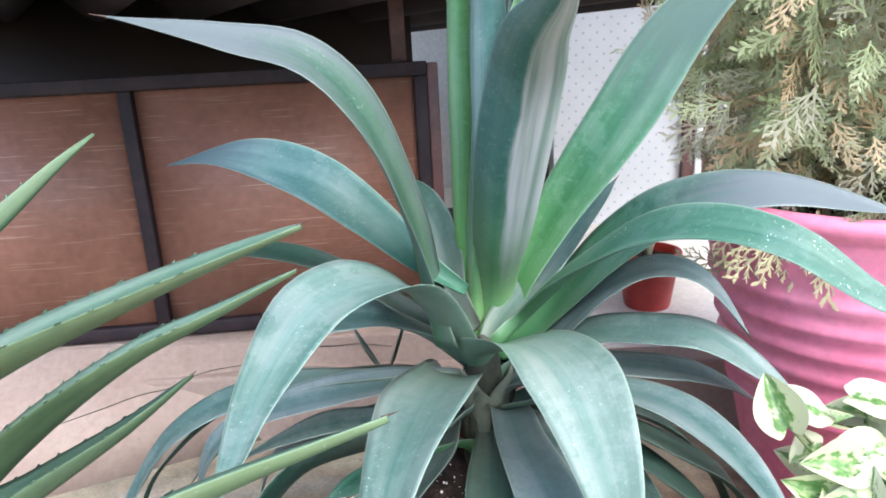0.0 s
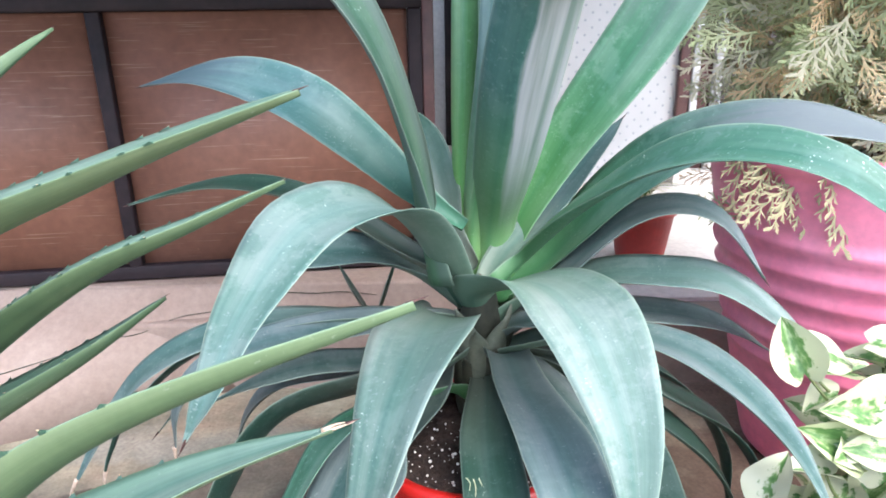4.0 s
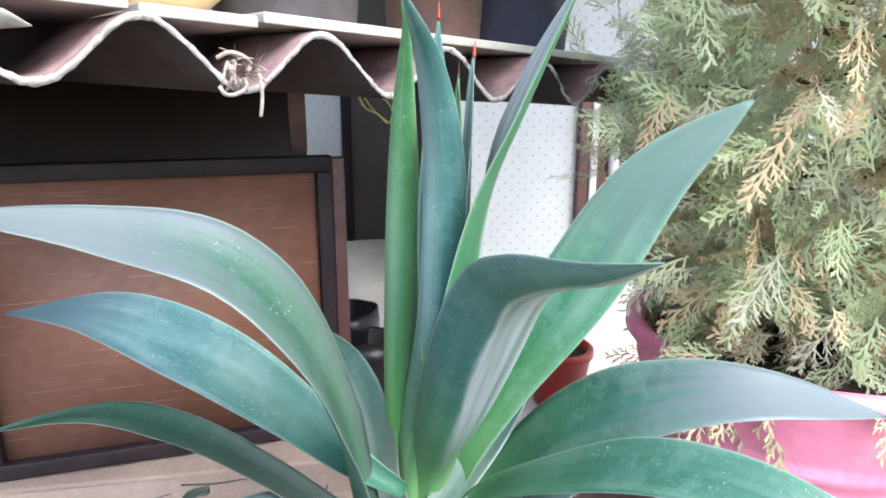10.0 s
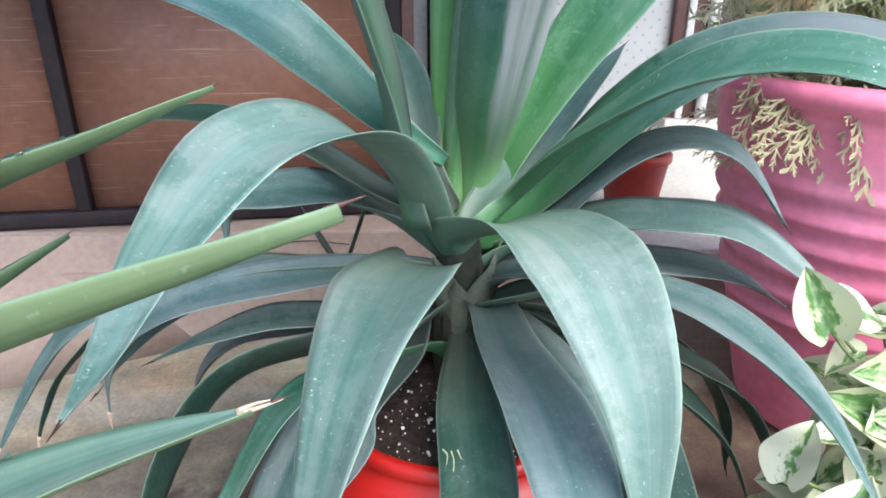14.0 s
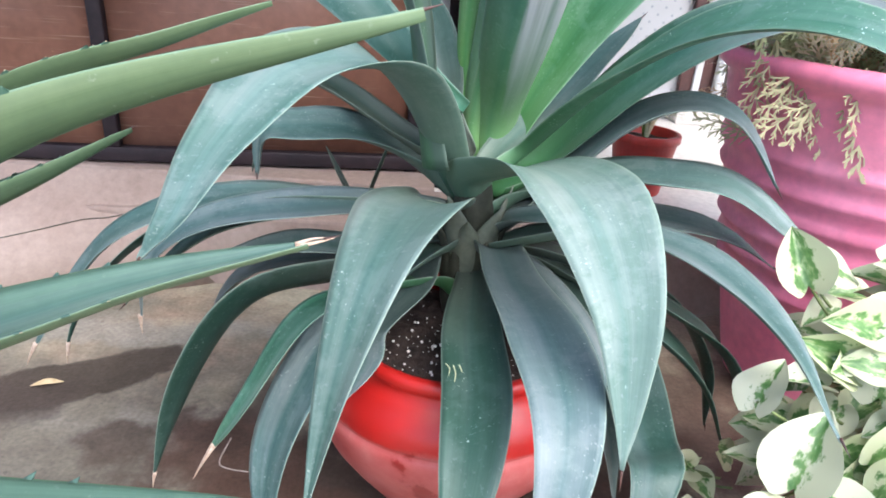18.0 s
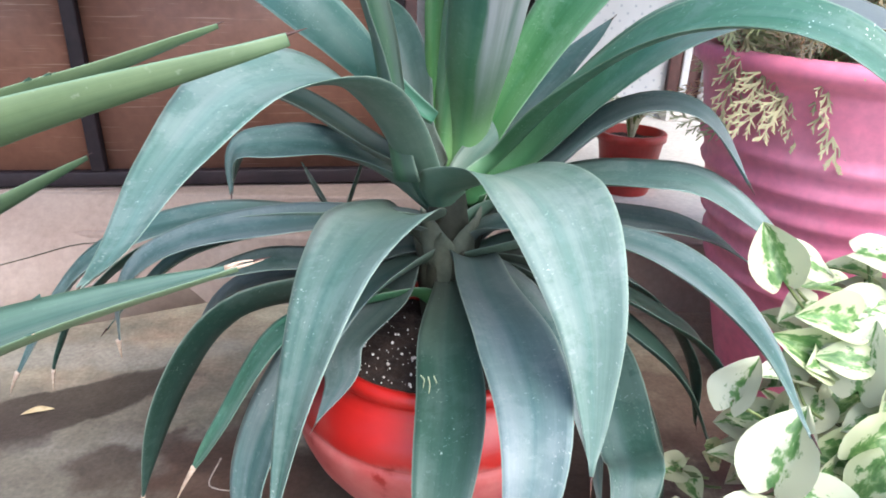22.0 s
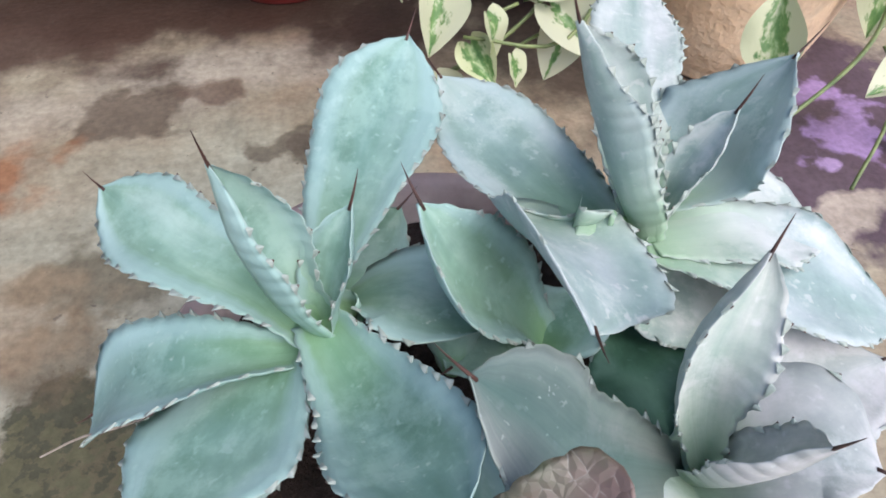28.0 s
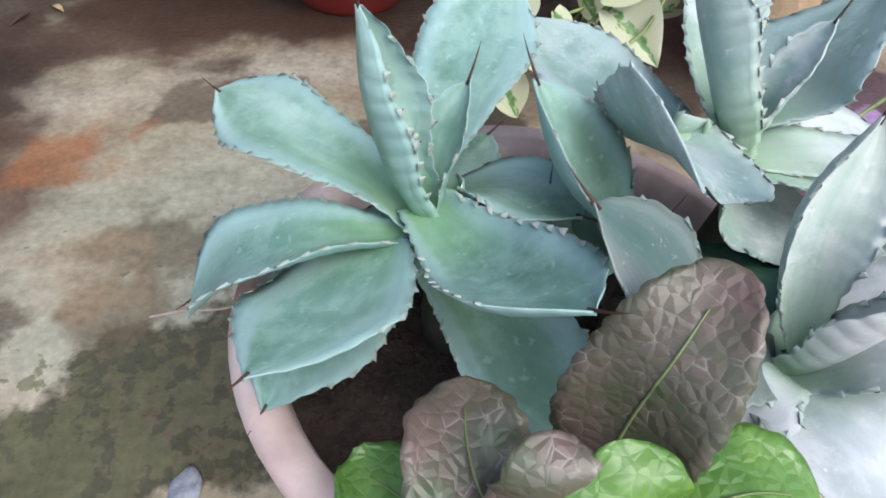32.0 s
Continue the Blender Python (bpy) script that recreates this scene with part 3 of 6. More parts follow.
def agave_pot_material():
    """Red paint over a lower part that has faded to pink, with worn blotches."""
    m, n, l, bs = nodes_of("worn_red_paint_mat")
    tc = n.new("ShaderNodeTexCoord")
    sep = n.new("ShaderNodeSeparateXYZ")
    l.new(tc.outputs["Object"], sep.inputs[0])
    wob = noise_node(n, l, 12, 4)
    ad = n.new("ShaderNodeMath")
    ad.operation = "MULTIPLY_ADD"
    ad.inputs[1].default_value = 0.03
    l.new(wob, ad.inputs[0])
    l.new(sep.outputs[2], ad.inputs[2])
    fade = ramp(n, l, ad.outputs[0], (0.228, (1, 1, 1)), (0.233, (0, 0, 0)))
    red = ramp(n, l, noise_node(n, l, 9, 3), (0.3, (0.30, 0.007, 0.006)), (0.7, (0.42, 0.013, 0.009)))
    pink = ramp(n, l, noise_node(n, l, 14, 5), (0.36, (0.22, 0.009, 0.008)), (0.40, (0.35, 0.06, 0.056)), (0.55, (0.40, 0.092, 0.086)), (0.7, (0.47, 0.15, 0.14)))
    # darker red towards the foot
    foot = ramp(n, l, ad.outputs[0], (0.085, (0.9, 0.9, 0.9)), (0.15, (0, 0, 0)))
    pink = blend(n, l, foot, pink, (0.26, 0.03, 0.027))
    col = blend(n, l, fade, red, pink)
    l.new(col, bs.inputs["Base Color"])
    bs.inputs["Roughness"].default_value = 0.38
    bump(n, l, noise_node(n, l, 60, 3), bs, 0.2, 0.002)
    return m


def pothos_material():
    """Leaf green broken by cream patches, which gather towards the margin."""
    m, n, l, bs = nodes_of("variegated_leaf_mat")
    uv = n.new("ShaderNodeUVMap")
    uv.uv_map = "blade"
    info = n.new("ShaderNodeObjectInfo")
    off = n.new("ShaderNodeVectorMath")
    off.operation = "ADD"
    comb = n.new("ShaderNodeCombineXYZ")
    sc = n.new("ShaderNodeMath")
    sc.operation = "MULTIPLY"
    sc.inputs[1].default_value = 37.0
    l.new(info.outputs["Random"], sc.inputs[0])
    l.new(sc.outputs[0], comb.inputs[0])
    l.new(sc.outputs[0], comb.inputs[1])
    l.new(uv.outputs[0], off.inputs[0])
    l.new(comb.outputs[0], off.inputs[1])
    mp = n.new("ShaderNodeMapping")
    mp.inputs["Scale"].default_value = (6.0, 4.0, 1)
    l.new(off.outputs[0], mp.inputs["Vector"])
    ns = n.new("ShaderNodeTexNoise")
    ns.inputs["Scale"].default_value, ns.inputs["Detail"].default_value, ns.inputs["Roughness"].default_value = 1.0, 6, 0.6
    l.new(mp.outputs[0], ns.inputs["Vector"])
    sep = n.new("ShaderNodeSeparateXYZ")
    l.new(uv.outputs[0], sep.inputs[0])
    d = n.new("ShaderNodeMath")
    d.operation = "SUBTRACT"
    d.inputs[1].default_value = 0.5
    l.new(sep.outputs[0], d.inputs[0])
    a = n.new("ShaderNodeMath")
    a.operation = "ABSOLUTE"
    l.new(d.outputs[0], a.inputs[0])
    s = n.new("ShaderNodeMath")
    s.operation = "MULTIPLY_ADD"
    s.inputs[1].default_value = 1.0
    l.new(a.outputs[0], s.inputs[0])
    l.new(ns.outputs["Fac"], s.inputs[2])
    own = n.new("ShaderNodeMath")
    own.operation = "MULTIPLY_ADD"
    own.inputs[1].default_value = -0.22
    l.new(info.outputs["Random"], own.inputs[0])
    l.new(s.outputs[0], own.inputs[2])
    mask = ramp(n, l, own.outputs[0], (0.51, (0, 0, 0)), (0.59, (1, 1, 1)))
    green = ramp(n, l, ns.outputs["Fac"], (0.3, (0.05, 0.15, 0.035)), (0.5, (0.14, 0.27, 0.08)), (0.6, (0.32, 0.44, 0.2)))
    cream = ramp(n, l, info.outputs["Random"], (0, (0.54, 0.56, 0.41)), (1, (0.50, 0.55, 0.31)))
    l.new(blend(n, l, mask, green, cream), bs.inputs["Base Color"])
    bs.inputs["Roughness"].default_value = 0.4
    bump(n, l, ns.outputs["Fac"], bs, 0.3, 0.002)
    return m


M_FLOOR = floor_material()
M_AGPOT = agave_pot_material()
M_POTHOS = pothos_material()
thin(M_POTHOS, 0.25)


# ---- building helpers ----
def obj_from(name, bm, mat, parent=None, label="", smooth=True):
    me = bpy.data.meshes.new(name)
    bm.to_mesh(me)
    bm.free()
    for p in me.polygons:
        p.use_smooth = smooth
    for q in mat if isinstance(mat, (list, tuple)) else [mat]:
        me.materials.append(q)
    ob = new(name, me)
    if parent:
        ob.parent = parent
    if label:
        ob["label"] = label
    return ob


def part(name, bm, mat, parent, label="", smooth=True):
    return obj_from(name, bm, mat, parent, label, smooth)


def thing(name, label, category, group="", kind="", at=(0, 0, 0)):
    e = new(name)
    e.location = at
    e.empty_display_size = 0.05
    return tagged(e, label, category, group, kind)


def box_bm(sx, sy, sz, at=(0, 0, 0), bevel=0.0, rot=0.0):
    bm = bmesh.new()
    bmesh.ops.create_cube(bm, size=1)
    bmesh.ops.scale(bm, vec=(sx, sy, sz), verts=bm.verts)
    if bevel:
        bmesh.ops.bevel(bm, geom=bm.edges[:], offset=bevel, segments=2, affect="EDGES", profile=0.5)
    if rot:
        bmesh.ops.rotate(bm, cent=(0, 0, 0), matrix=Matrix.Rotation(radians(rot), 3, "Z"), verts=bm.verts)
    bmesh.ops.translate(bm, vec=at, verts=bm.verts)
    return bm


def lathe_bm(profile, seg=48, wob=0.0, seed=0):
    """Turns (radius, z) pairs round the z axis; open ends stay open."""
    bm = bmesh.new()
    rings = []
    for r, z in profile:
        ring = []
        for i in range(seg):
            a = 2 * math.pi * i / seg
            k = 1 + wob * noise.noise((math.cos(a) * 1.5 + seed, math.sin(a) * 1.5, z * 9))
            ring.append(bm.verts.new((r * k * math.cos(a), r * k * math.sin(a), z)))
        rings.append(ring)
    for a, b in zip(rings, rings[1:]):
        for i in range(seg):
            bm.faces.new((a[i], a[(i + 1) % seg], b[(i + 1) % seg], b[i]))
    return bm


def disc_bm(r, z, seg=40, bumpy=0.0, rings=6):
    bm = bmesh.new()
    mid = bm.verts.new((0, 0, z + bumpy))
    last = None
    for k in range(1, rings + 1):
        ring = []
        for i in range(seg):
            a = 2 * math.pi * i / seg
            q = r * k / rings
            ring.append(bm.verts.new((q * math.cos(a), q * math.sin(a), z + bumpy * noise.noise((math.cos(a) * k, math.sin(a) * k, 3.3)))))
        for i in range(seg):
            j = (i + 1) % seg
            bm.faces.new((mid, ring[i], ring[j]) if last is None else (last[i], ring[i], ring[j], last[j]))
        last = ring
    return bm


def tube_bm(points, radius, seg=8, taper=1.0, steps=6, bm=None):
    """A round tube along a smooth line through the points."""
    bm = bm or bmesh.new()
    line = smooth_line(points, steps * (len(points) - 1))
    rings = []
    for k, (p, t) in enumerate(line):
        s = k / (len(line) - 1)
        r = radius * (1 + (taper - 1) * s)
        side = t.cross(Vector((0.31, 0.17, 0.93))).normalized()
        up = side.cross(t)
        rings.append([bm.verts.new(p + r * (math.cos(2 * math.pi * i / seg) * side + math.sin(2 * math.pi * i / seg) * up)) for i in range(seg)])
    for a, b in zip(rings, rings[1:]):
        for i in range(seg):
            bm.faces.new((a[i], a[(i + 1) % seg], b[(i + 1) % seg], b[i]))
    bm.faces.new(rings[0][::-1])
    bm.faces.new(rings[-1])
    return bm


def smooth_line(points, steps):
    """Catmull-Rom through the points, even in arc: (place, tangent) pairs."""
    p = [Vector(q) for q in points]
    p = [2 * p[0] - p[1], *p, 2 * p[-1] - p[-2]]
    dense = []
    for i in range(1, len(p) - 2):
        for k in range(24):
            u = k / 24
            a, b, c, d = p[i - 1], p[i], p[i + 1], p[i + 2]
            dense.append(0.5 * (2 * b + (c - a) * u + (2 * a - 5 * b + 4 * c - d) * u * u + (3 * b - a - 3 * c + d) * u ** 3))
    dense.append(p[-2])
    run = [0.0]
    for a, b in zip(dense, dense[1:]):
        run.append(run[-1] + (b - a).length)
    out, j = [], 0
    for k in range(steps + 1):
        want = run[-1] * k / steps
        while j < len(run) - 2 and run[j + 1] < want:
            j += 1
        f = (want - run[j]) / max(run[j + 1] - run[j], 1e-9)
        out.append(dense[j].lerp(dense[j + 1], min(1, f)))
    res = []
    for k, q in enumerate(out):
        t = out[min(k + 1, steps)] - out[max(k - 1, 0)]
        res.append((q, t.normalized()))
    return res


def blade_bm(points, width, fold, tw0, tw1, outline, thick=0.007, steps=30, cols=10, teeth=0.0, pitch=0.012, seed=0, wave=0.0, az=None, origin=None, clasp=0.0, scallop=0.0, under=0):
    """A fleshy leaf along a line. outline(s): share of the width at s; fold: how far the halves rise, as a channel;
    tw0, tw1: turn about the line, in degrees; teeth: height of the marginal teeth, at the given pitch; under: material slot of the underside."""
    bm = bmesh.new()
    uvl = bm.loops.layers.uv.new("blade")
    line = smooth_line(points, steps)
    out = Vector(points[-1]) - Vector(points[0])
    if az is None:
        out.z = 0
        if out.length < 0.02:
            out = Vector((points[0][0] - origin[0], points[0][1] - origin[1], 0)) if origin else Vector((0, -1, 0))
        out.normalize()
    else:
        out = Vector((math.cos(radians(az)), math.sin(radians(az)), 0))
    flat = Vector((-out.y, out.x, 0))
    length = sum(((b[0] - a[0]).length for a, b in zip(line, line[1:])), 0.0)
    rnd = random.Random(seed)
    tops, lows = [], []
    for k, (p, t) in enumerate(line):
        s = k / steps
        side = (flat - flat.dot(t) * t).normalized()
        nor = t.cross(side).normalized()
        tw = radians(tw0 + (tw1 - tw0) * s)
        side, nor = side * math.cos(tw) + nor * math.sin(tw), nor * math.cos(tw) - side * math.sin(tw)
        w = width * outline(s) * (1 + 0.03 * noise.noise((s * 5, seed * 1.7, 0.4)))
        w += 2 * scallop * abs(math.sin(math.pi * s * length / pitch + seed)) if outline(s) > 0.25 else 0
        th = thick * (1.0 - 0.75 * s) * (0.35 + 0.65 * min(1, outline(s) * 1.2))
        top, low = [], []
        for i in range(cols + 1):
            u = 2 * i / cols - 1
            f = fold * (1.15 - 0.35 * s) + clasp * math.exp(-9 * s)
            ang = f * 1.25
            # a channel: an arc when shallow, a V when deep
            if ang > 0.03:
                x = math.sin(ang * u) / ang
                z = (1 - math.cos(ang * u)) / ang
            else:
                x, z = u, 0.0
            wv = wave * math.sin(s * 14 + seed + (1.3 if u > 0 else 0)) * abs(u) ** 2
            q = p + side * (x * w / 2) + nor * (z * w / 2 + wv)
            top.append(bm.verts.new(q))
            low.append(bm.verts.new(q - nor * (th * (1 - u * u) + 0.0006)))
        tops.append(top)
        lows.append(low)

    def quad(vs, uvs, slot=0):
        try:
            fc = bm.faces.new(vs)
        except ValueError:
            return
        fc.material_index = slot
        for lp, c in zip(fc.loops, uvs):
            lp[uvl].uv = c

    for k in range(steps):
        v0, v1 = k / steps, (k + 1) / steps
        for i in range(cols):
            a, b = i / cols, (i + 1) / cols
            quad((tops[k][i], tops[k][i + 1], tops[k + 1][i + 1], tops[k + 1][i]), ((a, v0), (b, v0), (b, v1), (a, v1)))
            quad((lows[k][i + 1], lows[k][i], lows[k + 1][i], lows[k + 1][i + 1]), ((b, v0), (a, v0), (a, v1), (b, v1)), under)
        quad((tops[k][0], tops[k + 1][0], lows[k + 1][0], lows[k][0]), ((0, v0), (0, v1), (0, v1), (0, v0)))
        quad((lows[k][cols], lows[k + 1][cols], tops[k + 1][cols], tops[k][cols]), ((1, v0), (1, v1), (1, v1), (1, v0)))
    quad(lows[0] + tops[0][::-1], [(0.5, 0)] * (2 * cols + 2))
    quad(tops[-1] + lows[-1][::-1], [(0.5, 1)] * (2 * cols + 2))
    if teeth:
        n_t = int(length / pitch)
        for e, sgn in ((0, -1), (cols, 1)):
            for j in range(2, n_t - 1):
                s = (j + rnd.uniform(-0.25, 0.25)) / n_t
                k = s * steps
                i0 = int(k)
                f = k - i0
                if outline(s) < 0.3 or rnd.random() < 0.12:
                    continue
                base = tops[i0][e].co.lerp(tops[i0 + 1][e].co, f)
                along = (tops[i0 + 1][e].co - tops[i0][e].co).normalized()
                inner = tops[i0][e + (1 if e == 0 else -1)].co.lerp(tops[i0 + 1][e + (1 if e == 0 else -1)].co, f)
                outw = (base - inner).normalized()
                thn = outw.cross(along).normalized() * 0.0006
                h = teeth * rnd.uniform(0.7, 1.2)
                hw = min(pitch, 0.009) * rnd.uniform(0.2, 0.36)
                tip = bm.verts.new(base + outw * h + along * hw * 0.9)
                ring = [bm.verts.new(base - outw * 0.0008 + along * dx + dn) for dx, dn in ((-hw, -thn), (hw, -thn), (hw, thn), (-hw, thn))]
                knee = [v.co.lerp(tip.co, 0.72) for v in ring]
                tip_mat = 2 if rnd.random() < 0.4 else 1
                knee = [bm.verts.new(c) for c in knee]
                made = []
                for q in range(4):
                    r = (q + 1) % 4
                    made.append((bm.faces.new((ring[q], ring[r], knee[r], knee[q])), 1))
                    made.append((bm.faces.new((knee[q], knee[r], tip)), tip_mat))
                for fc, idx in made:
                    fc.material_index = idx
                    for lp in fc.loops:
                        lp[uvl].uv = (0.5, s)
    return bm, line


def spine_bm(p, d, length, r=0.0016, bend=(0, 0, 0)):
    d = Vector(d)
    p = Vector(p)
    return tube_bm([p - d * 0.003, p + d * length * 0.5 + Vector(bend) * 0.4, p + d * length + Vector(bend)], r, 6, 0.12, 3)


def agave_outline(s, foot=0.64, wide=0.5, point=2.0):
    # clasping base, widest past the middle, long point
    base = foot + (1 - foot) * math.sin(min(1, s / wide) * math.pi / 2) ** 1.3
    tip = 1.0 if s < wide else max(0.0, 1 - ((s - wide) / (1 - wide)) ** point)
    return max(0.02, base * tip)


# ---- setting ----
def structure(name, bm, mat, label, category, smooth=False):
    return tagged(obj_from(name, bm, mat, None, "", smooth), label, category, "", "structure")


GROUND = bmesh.new()
bmesh.ops.create_grid(GROUND, x_segments=2, y_segments=2, size=60)
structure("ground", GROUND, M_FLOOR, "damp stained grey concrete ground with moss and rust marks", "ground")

LEDGE = 0.17
structure("ledge", box_bm(6.0, 4.2, LEDGE + 0.3, (0, 1.38 + 2.1, LEDGE / 2 - 0.15), 0.008), M_LEDGE, "raised pinkish cement ledge with hairline cracks", "ledge")
structure("plinth", box_bm(2.4, 0.5, 0.24, (-1.215, 1.44 + 0.25, 0.12), 0.006), M_LEDGE, "pinkish cement plinth under the cabinet with hairline cracks", "plinth")
structure("terrace_floor", box_bm(5.9, 4.0, 0.012, (0, 1.46 + 2.0, LEDGE + 0.004)), M_TERRACE, "pale cement terrace floor behind the pots", "floor")
structure("wall_back", box_bm(6.0, 0.2, 3.2, (0, 3.82, 1.6)), M_WHITE, "white painted back wall", "wall")
structure("wall_right", box_bm(3.13, 0.15, 2.6, (1.965, 2.75, 1.3)), M_MESHWALL, "white wall with a fine dotted mesh finish", "wall")

# unseen slab, added only to keep light off the walls behind
structure("ceiling", box_bm(6.4, 3.1, 0.15, (0, 2.95, 2.15)), M_WHITE, "unseen white slab added to shade the walls behind", "ceiling")
structure("wall_left", box_bm(0.2, 3.4, 3.0, (-3.1, 2.9, 1.5)), M_WHITE, "plain white side wall", "wall")


def apron():
    """The sloping cement foot of the plinth, running out to the ground."""
    bm = bmesh.new()
    rows = []
    for k in range(25):
        x = -2.3 + 2.4 * k / 24
        yt = 1.433
        yb = min(yt - 0.005, 1.19 + 0.49 * (x + 0.88))
        sag = 0.004 * noise.noise((x * 3, 0.3, 0.7))
        rows.append([bm.verts.new((x, yt, 0.236)), bm.verts.new((x, 0.5 * (yt + yb) + sag, 0.118 + sag)), bm.verts.new((x, yb + 2 * sag, -0.002)), bm.verts.new((x, yt + 0.03, -0.002))])
    for a, b in zip(rows, rows[1:]):
        for q in range(3):
            bm.faces.new((a[q], a[q + 1], b[q + 1], b[q]))
    return bm


structure("apron", apron(), M_LEDGE, "sloping pinkish cement foot of the plinth", "apron", True)

# door in the back wall
door = thing("door_1", "dark brown flush door standing closed", "door", kind="structure", at=(0.02, 3.68, LEDGE + 0.01))
part("door_leaf", box_bm(0.8, 0.04, 2.02, (0.44, 0.0, 1.01), 0.004), M_DOOR, door)
for x, w in ((0.015, 0.05), (0.865, 0.05)):
    part("door_frame", box_bm(w, 0.07, 2.07, (x, 0.0, 1.035), 0.004), M_STEEL, door)

# low shutter in front of the dotted wall, beside a white drain pipe
shutter = thing("door_2", "low brown shutter with a white post beside a pipe", "door", kind="structure", at=(0.914, 2.655, LEDGE + 0.01))
part("sill", box_bm(0.62, 0.09, 0.06, (0.31, -0.01, 0.03), 0.004), M_TERRACE, shutter)
for x, w, d, mat in ((0.0235, 0.047, 0.03, M_POST), (0.061, 0.028, 0.05, M_WHITE), (0.108, 0.066, 0.03, M_POST), (0.36, 0.42, 0.02, M_DOOR), (0.60, 0.05, 0.05, M_POST)):
    part("upright", box_bm(w, d, 0.78, (x, 0.0, 0.06 + 0.39), 0.003), mat, shutter)
part("drain_pipe", tube_bm([(0.141, -0.03, 0.06), (0.141, -0.03, 0.4), (0.141, -0.03, 0.8)], 0.02, 14, 1.0, 3), M_WHITE, shutter, "white plastic drain pipe")

# brown panel cabinet with a steel frame
CX0, CY0, CX1, CY1 = -2.05, 1.320, -0.055, 1.562
ang = math.degrees(math.atan2(CY1 - CY0, CX1 - CX0))
cabinet = thing("cabinet", "low cabinet with rust brown sheet panels in a dark steel frame", "cabinet", at=(CX1, CY1, LEDGE))
cabinet.rotation_euler.z = radians(ang)
CL = math.hypot(CX1 - CX0, CY1 - CY0)
ZB, ZT = 0.262 - LEDGE, 0.85 - LEDGE
part("top_rail", box_bm(CL, 0.035, 0.032, (-CL / 2, 0, ZT), 0.003), M_STEEL, cabinet)
part("bottom_rail", box_bm(CL, 0.035, 0.032, (-CL / 2, 0, ZB), 0.003), M_STEEL, cabinet)
for x in (-0.016, -0.68, -1.35, -1.96):
    part("upright", box_bm(0.03, 0.034, ZT - ZB - 0.033, (x, 0, (ZT + ZB) / 2), 0.003), M_STEEL, cabinet)
for a, b in ((-0.68, -0.016), (-1.35, -0.68), (-1.96, -1.35)):
    part("panel", box_bm(b - a - 0.032, 0.006, ZT - ZB - 0.034, ((a + b) / 2, 0.006, (ZT + ZB) / 2)), M_PANEL, cabinet, "rust brown board with scratches")
for x in (-0.02, -1.99):
    part("leg", box_bm(0.03, 0.03, ZB - 0.017, (x, 0.01, (ZB - 0.017) / 2)), M_STEEL, cabinet)
part("corner_post", box_bm(0.026, 0.03, ZT + 0.012, (0.0125, 0.0, (ZT + 0.012) / 2), 0.003), M_POST, cabinet, "thin brown corner post")
part("upper_post", box_bm(0.035, 0.035, 0.22, (-0.06, 0.05, ZT + 0.13), 0.003), M_POST, cabinet, "brown wooden post")
# boards closing the recess, coloured near-black for the shade in it
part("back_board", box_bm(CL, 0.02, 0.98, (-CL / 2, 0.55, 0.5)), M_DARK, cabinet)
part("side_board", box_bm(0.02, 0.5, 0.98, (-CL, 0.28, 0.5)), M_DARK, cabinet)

# corrugated roof sheet: the wavy edge runs from near left to far right
E0, EDIR = Vector((-0.348, 0.944, 1.052)), Vector((0.1927, 0.1251, -0.0096))
EL = EDIR.length
EU = EDIR.normalized()
EV = Vector((-EU.y, EU.x, 0)).normalized()


def roof():
    bm = bmesh.new()
    n_u, n_v = 360, 6
    chip = random.Random(8)
    rag = [[chip.uniform(-0.0022, 0.0022) for _ in range(n_u + 1)] for _ in range(2)]
    s0, s1 = -2.4, 4.9
    grid = {}
    for layer, dz in ((0, 0.0), (1, -0.009)):
        for i in range(n_u + 1):
            s = s0 + (s1 - s0) * i / n_u
            for j in range(n_v + 1):
                v = 1.5 * j / n_v if j else rag[layer][i] + 0.003 * math.sin(i * 0.37) * math.sin(i * 0.11)
                q = E0 + EDIR * s + EV * v
                grid[layer, i, j] = bm.verts.new((q.x, q.y, q.z - 0.038 * math.cos(2 * math.pi * s) + dz + 0.02 * v + (rag[1 - layer][i] * 0.5 if j == 0 else 0)))
    for i in range(n_u):
        for j in range(n_v):
            bm.faces.new([grid[0, i, j], grid[0, i + 1, j], grid[0, i + 1, j + 1], grid[0, i, j + 1]])
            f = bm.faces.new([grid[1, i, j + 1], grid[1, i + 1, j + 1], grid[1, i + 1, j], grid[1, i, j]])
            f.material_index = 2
        f = bm.faces.new([grid[1, i, 0], grid[1, i + 1, 0], grid[0, i + 1, 0], grid[0, i, 0]])
        f.material_index = 1
    return bm


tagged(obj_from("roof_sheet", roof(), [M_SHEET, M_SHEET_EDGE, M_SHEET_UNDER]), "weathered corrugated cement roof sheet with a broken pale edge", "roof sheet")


def on_edge(s, v, dz):
    q = E0 + EDIR * s + EV * v
    return Vector((q.x, q.y, q.z + 0.04 + dz))


ROT = math.degrees(math.atan2(EU.y, EU.x))


def slab(s0, s1, depth, z):
    c = on_edge((s0 + s1) / 2, depth / 2 + 0.015, z)
    bm = box_bm((s1 - s0) * EL - 0.004, depth, 0.014, c, 0.002, ROT)
    for v in bm.verts:
        v.co.z += EDIR.z / EL * (v.co - c).dot(Vector((EU.x, EU.y, 0)))
    return tagged(obj_from("stone_slab", bm, M_SLAB, None, "", False),
                  "pale stone slab lying on the corrugated sheet", "slab", "slabs on the roof")


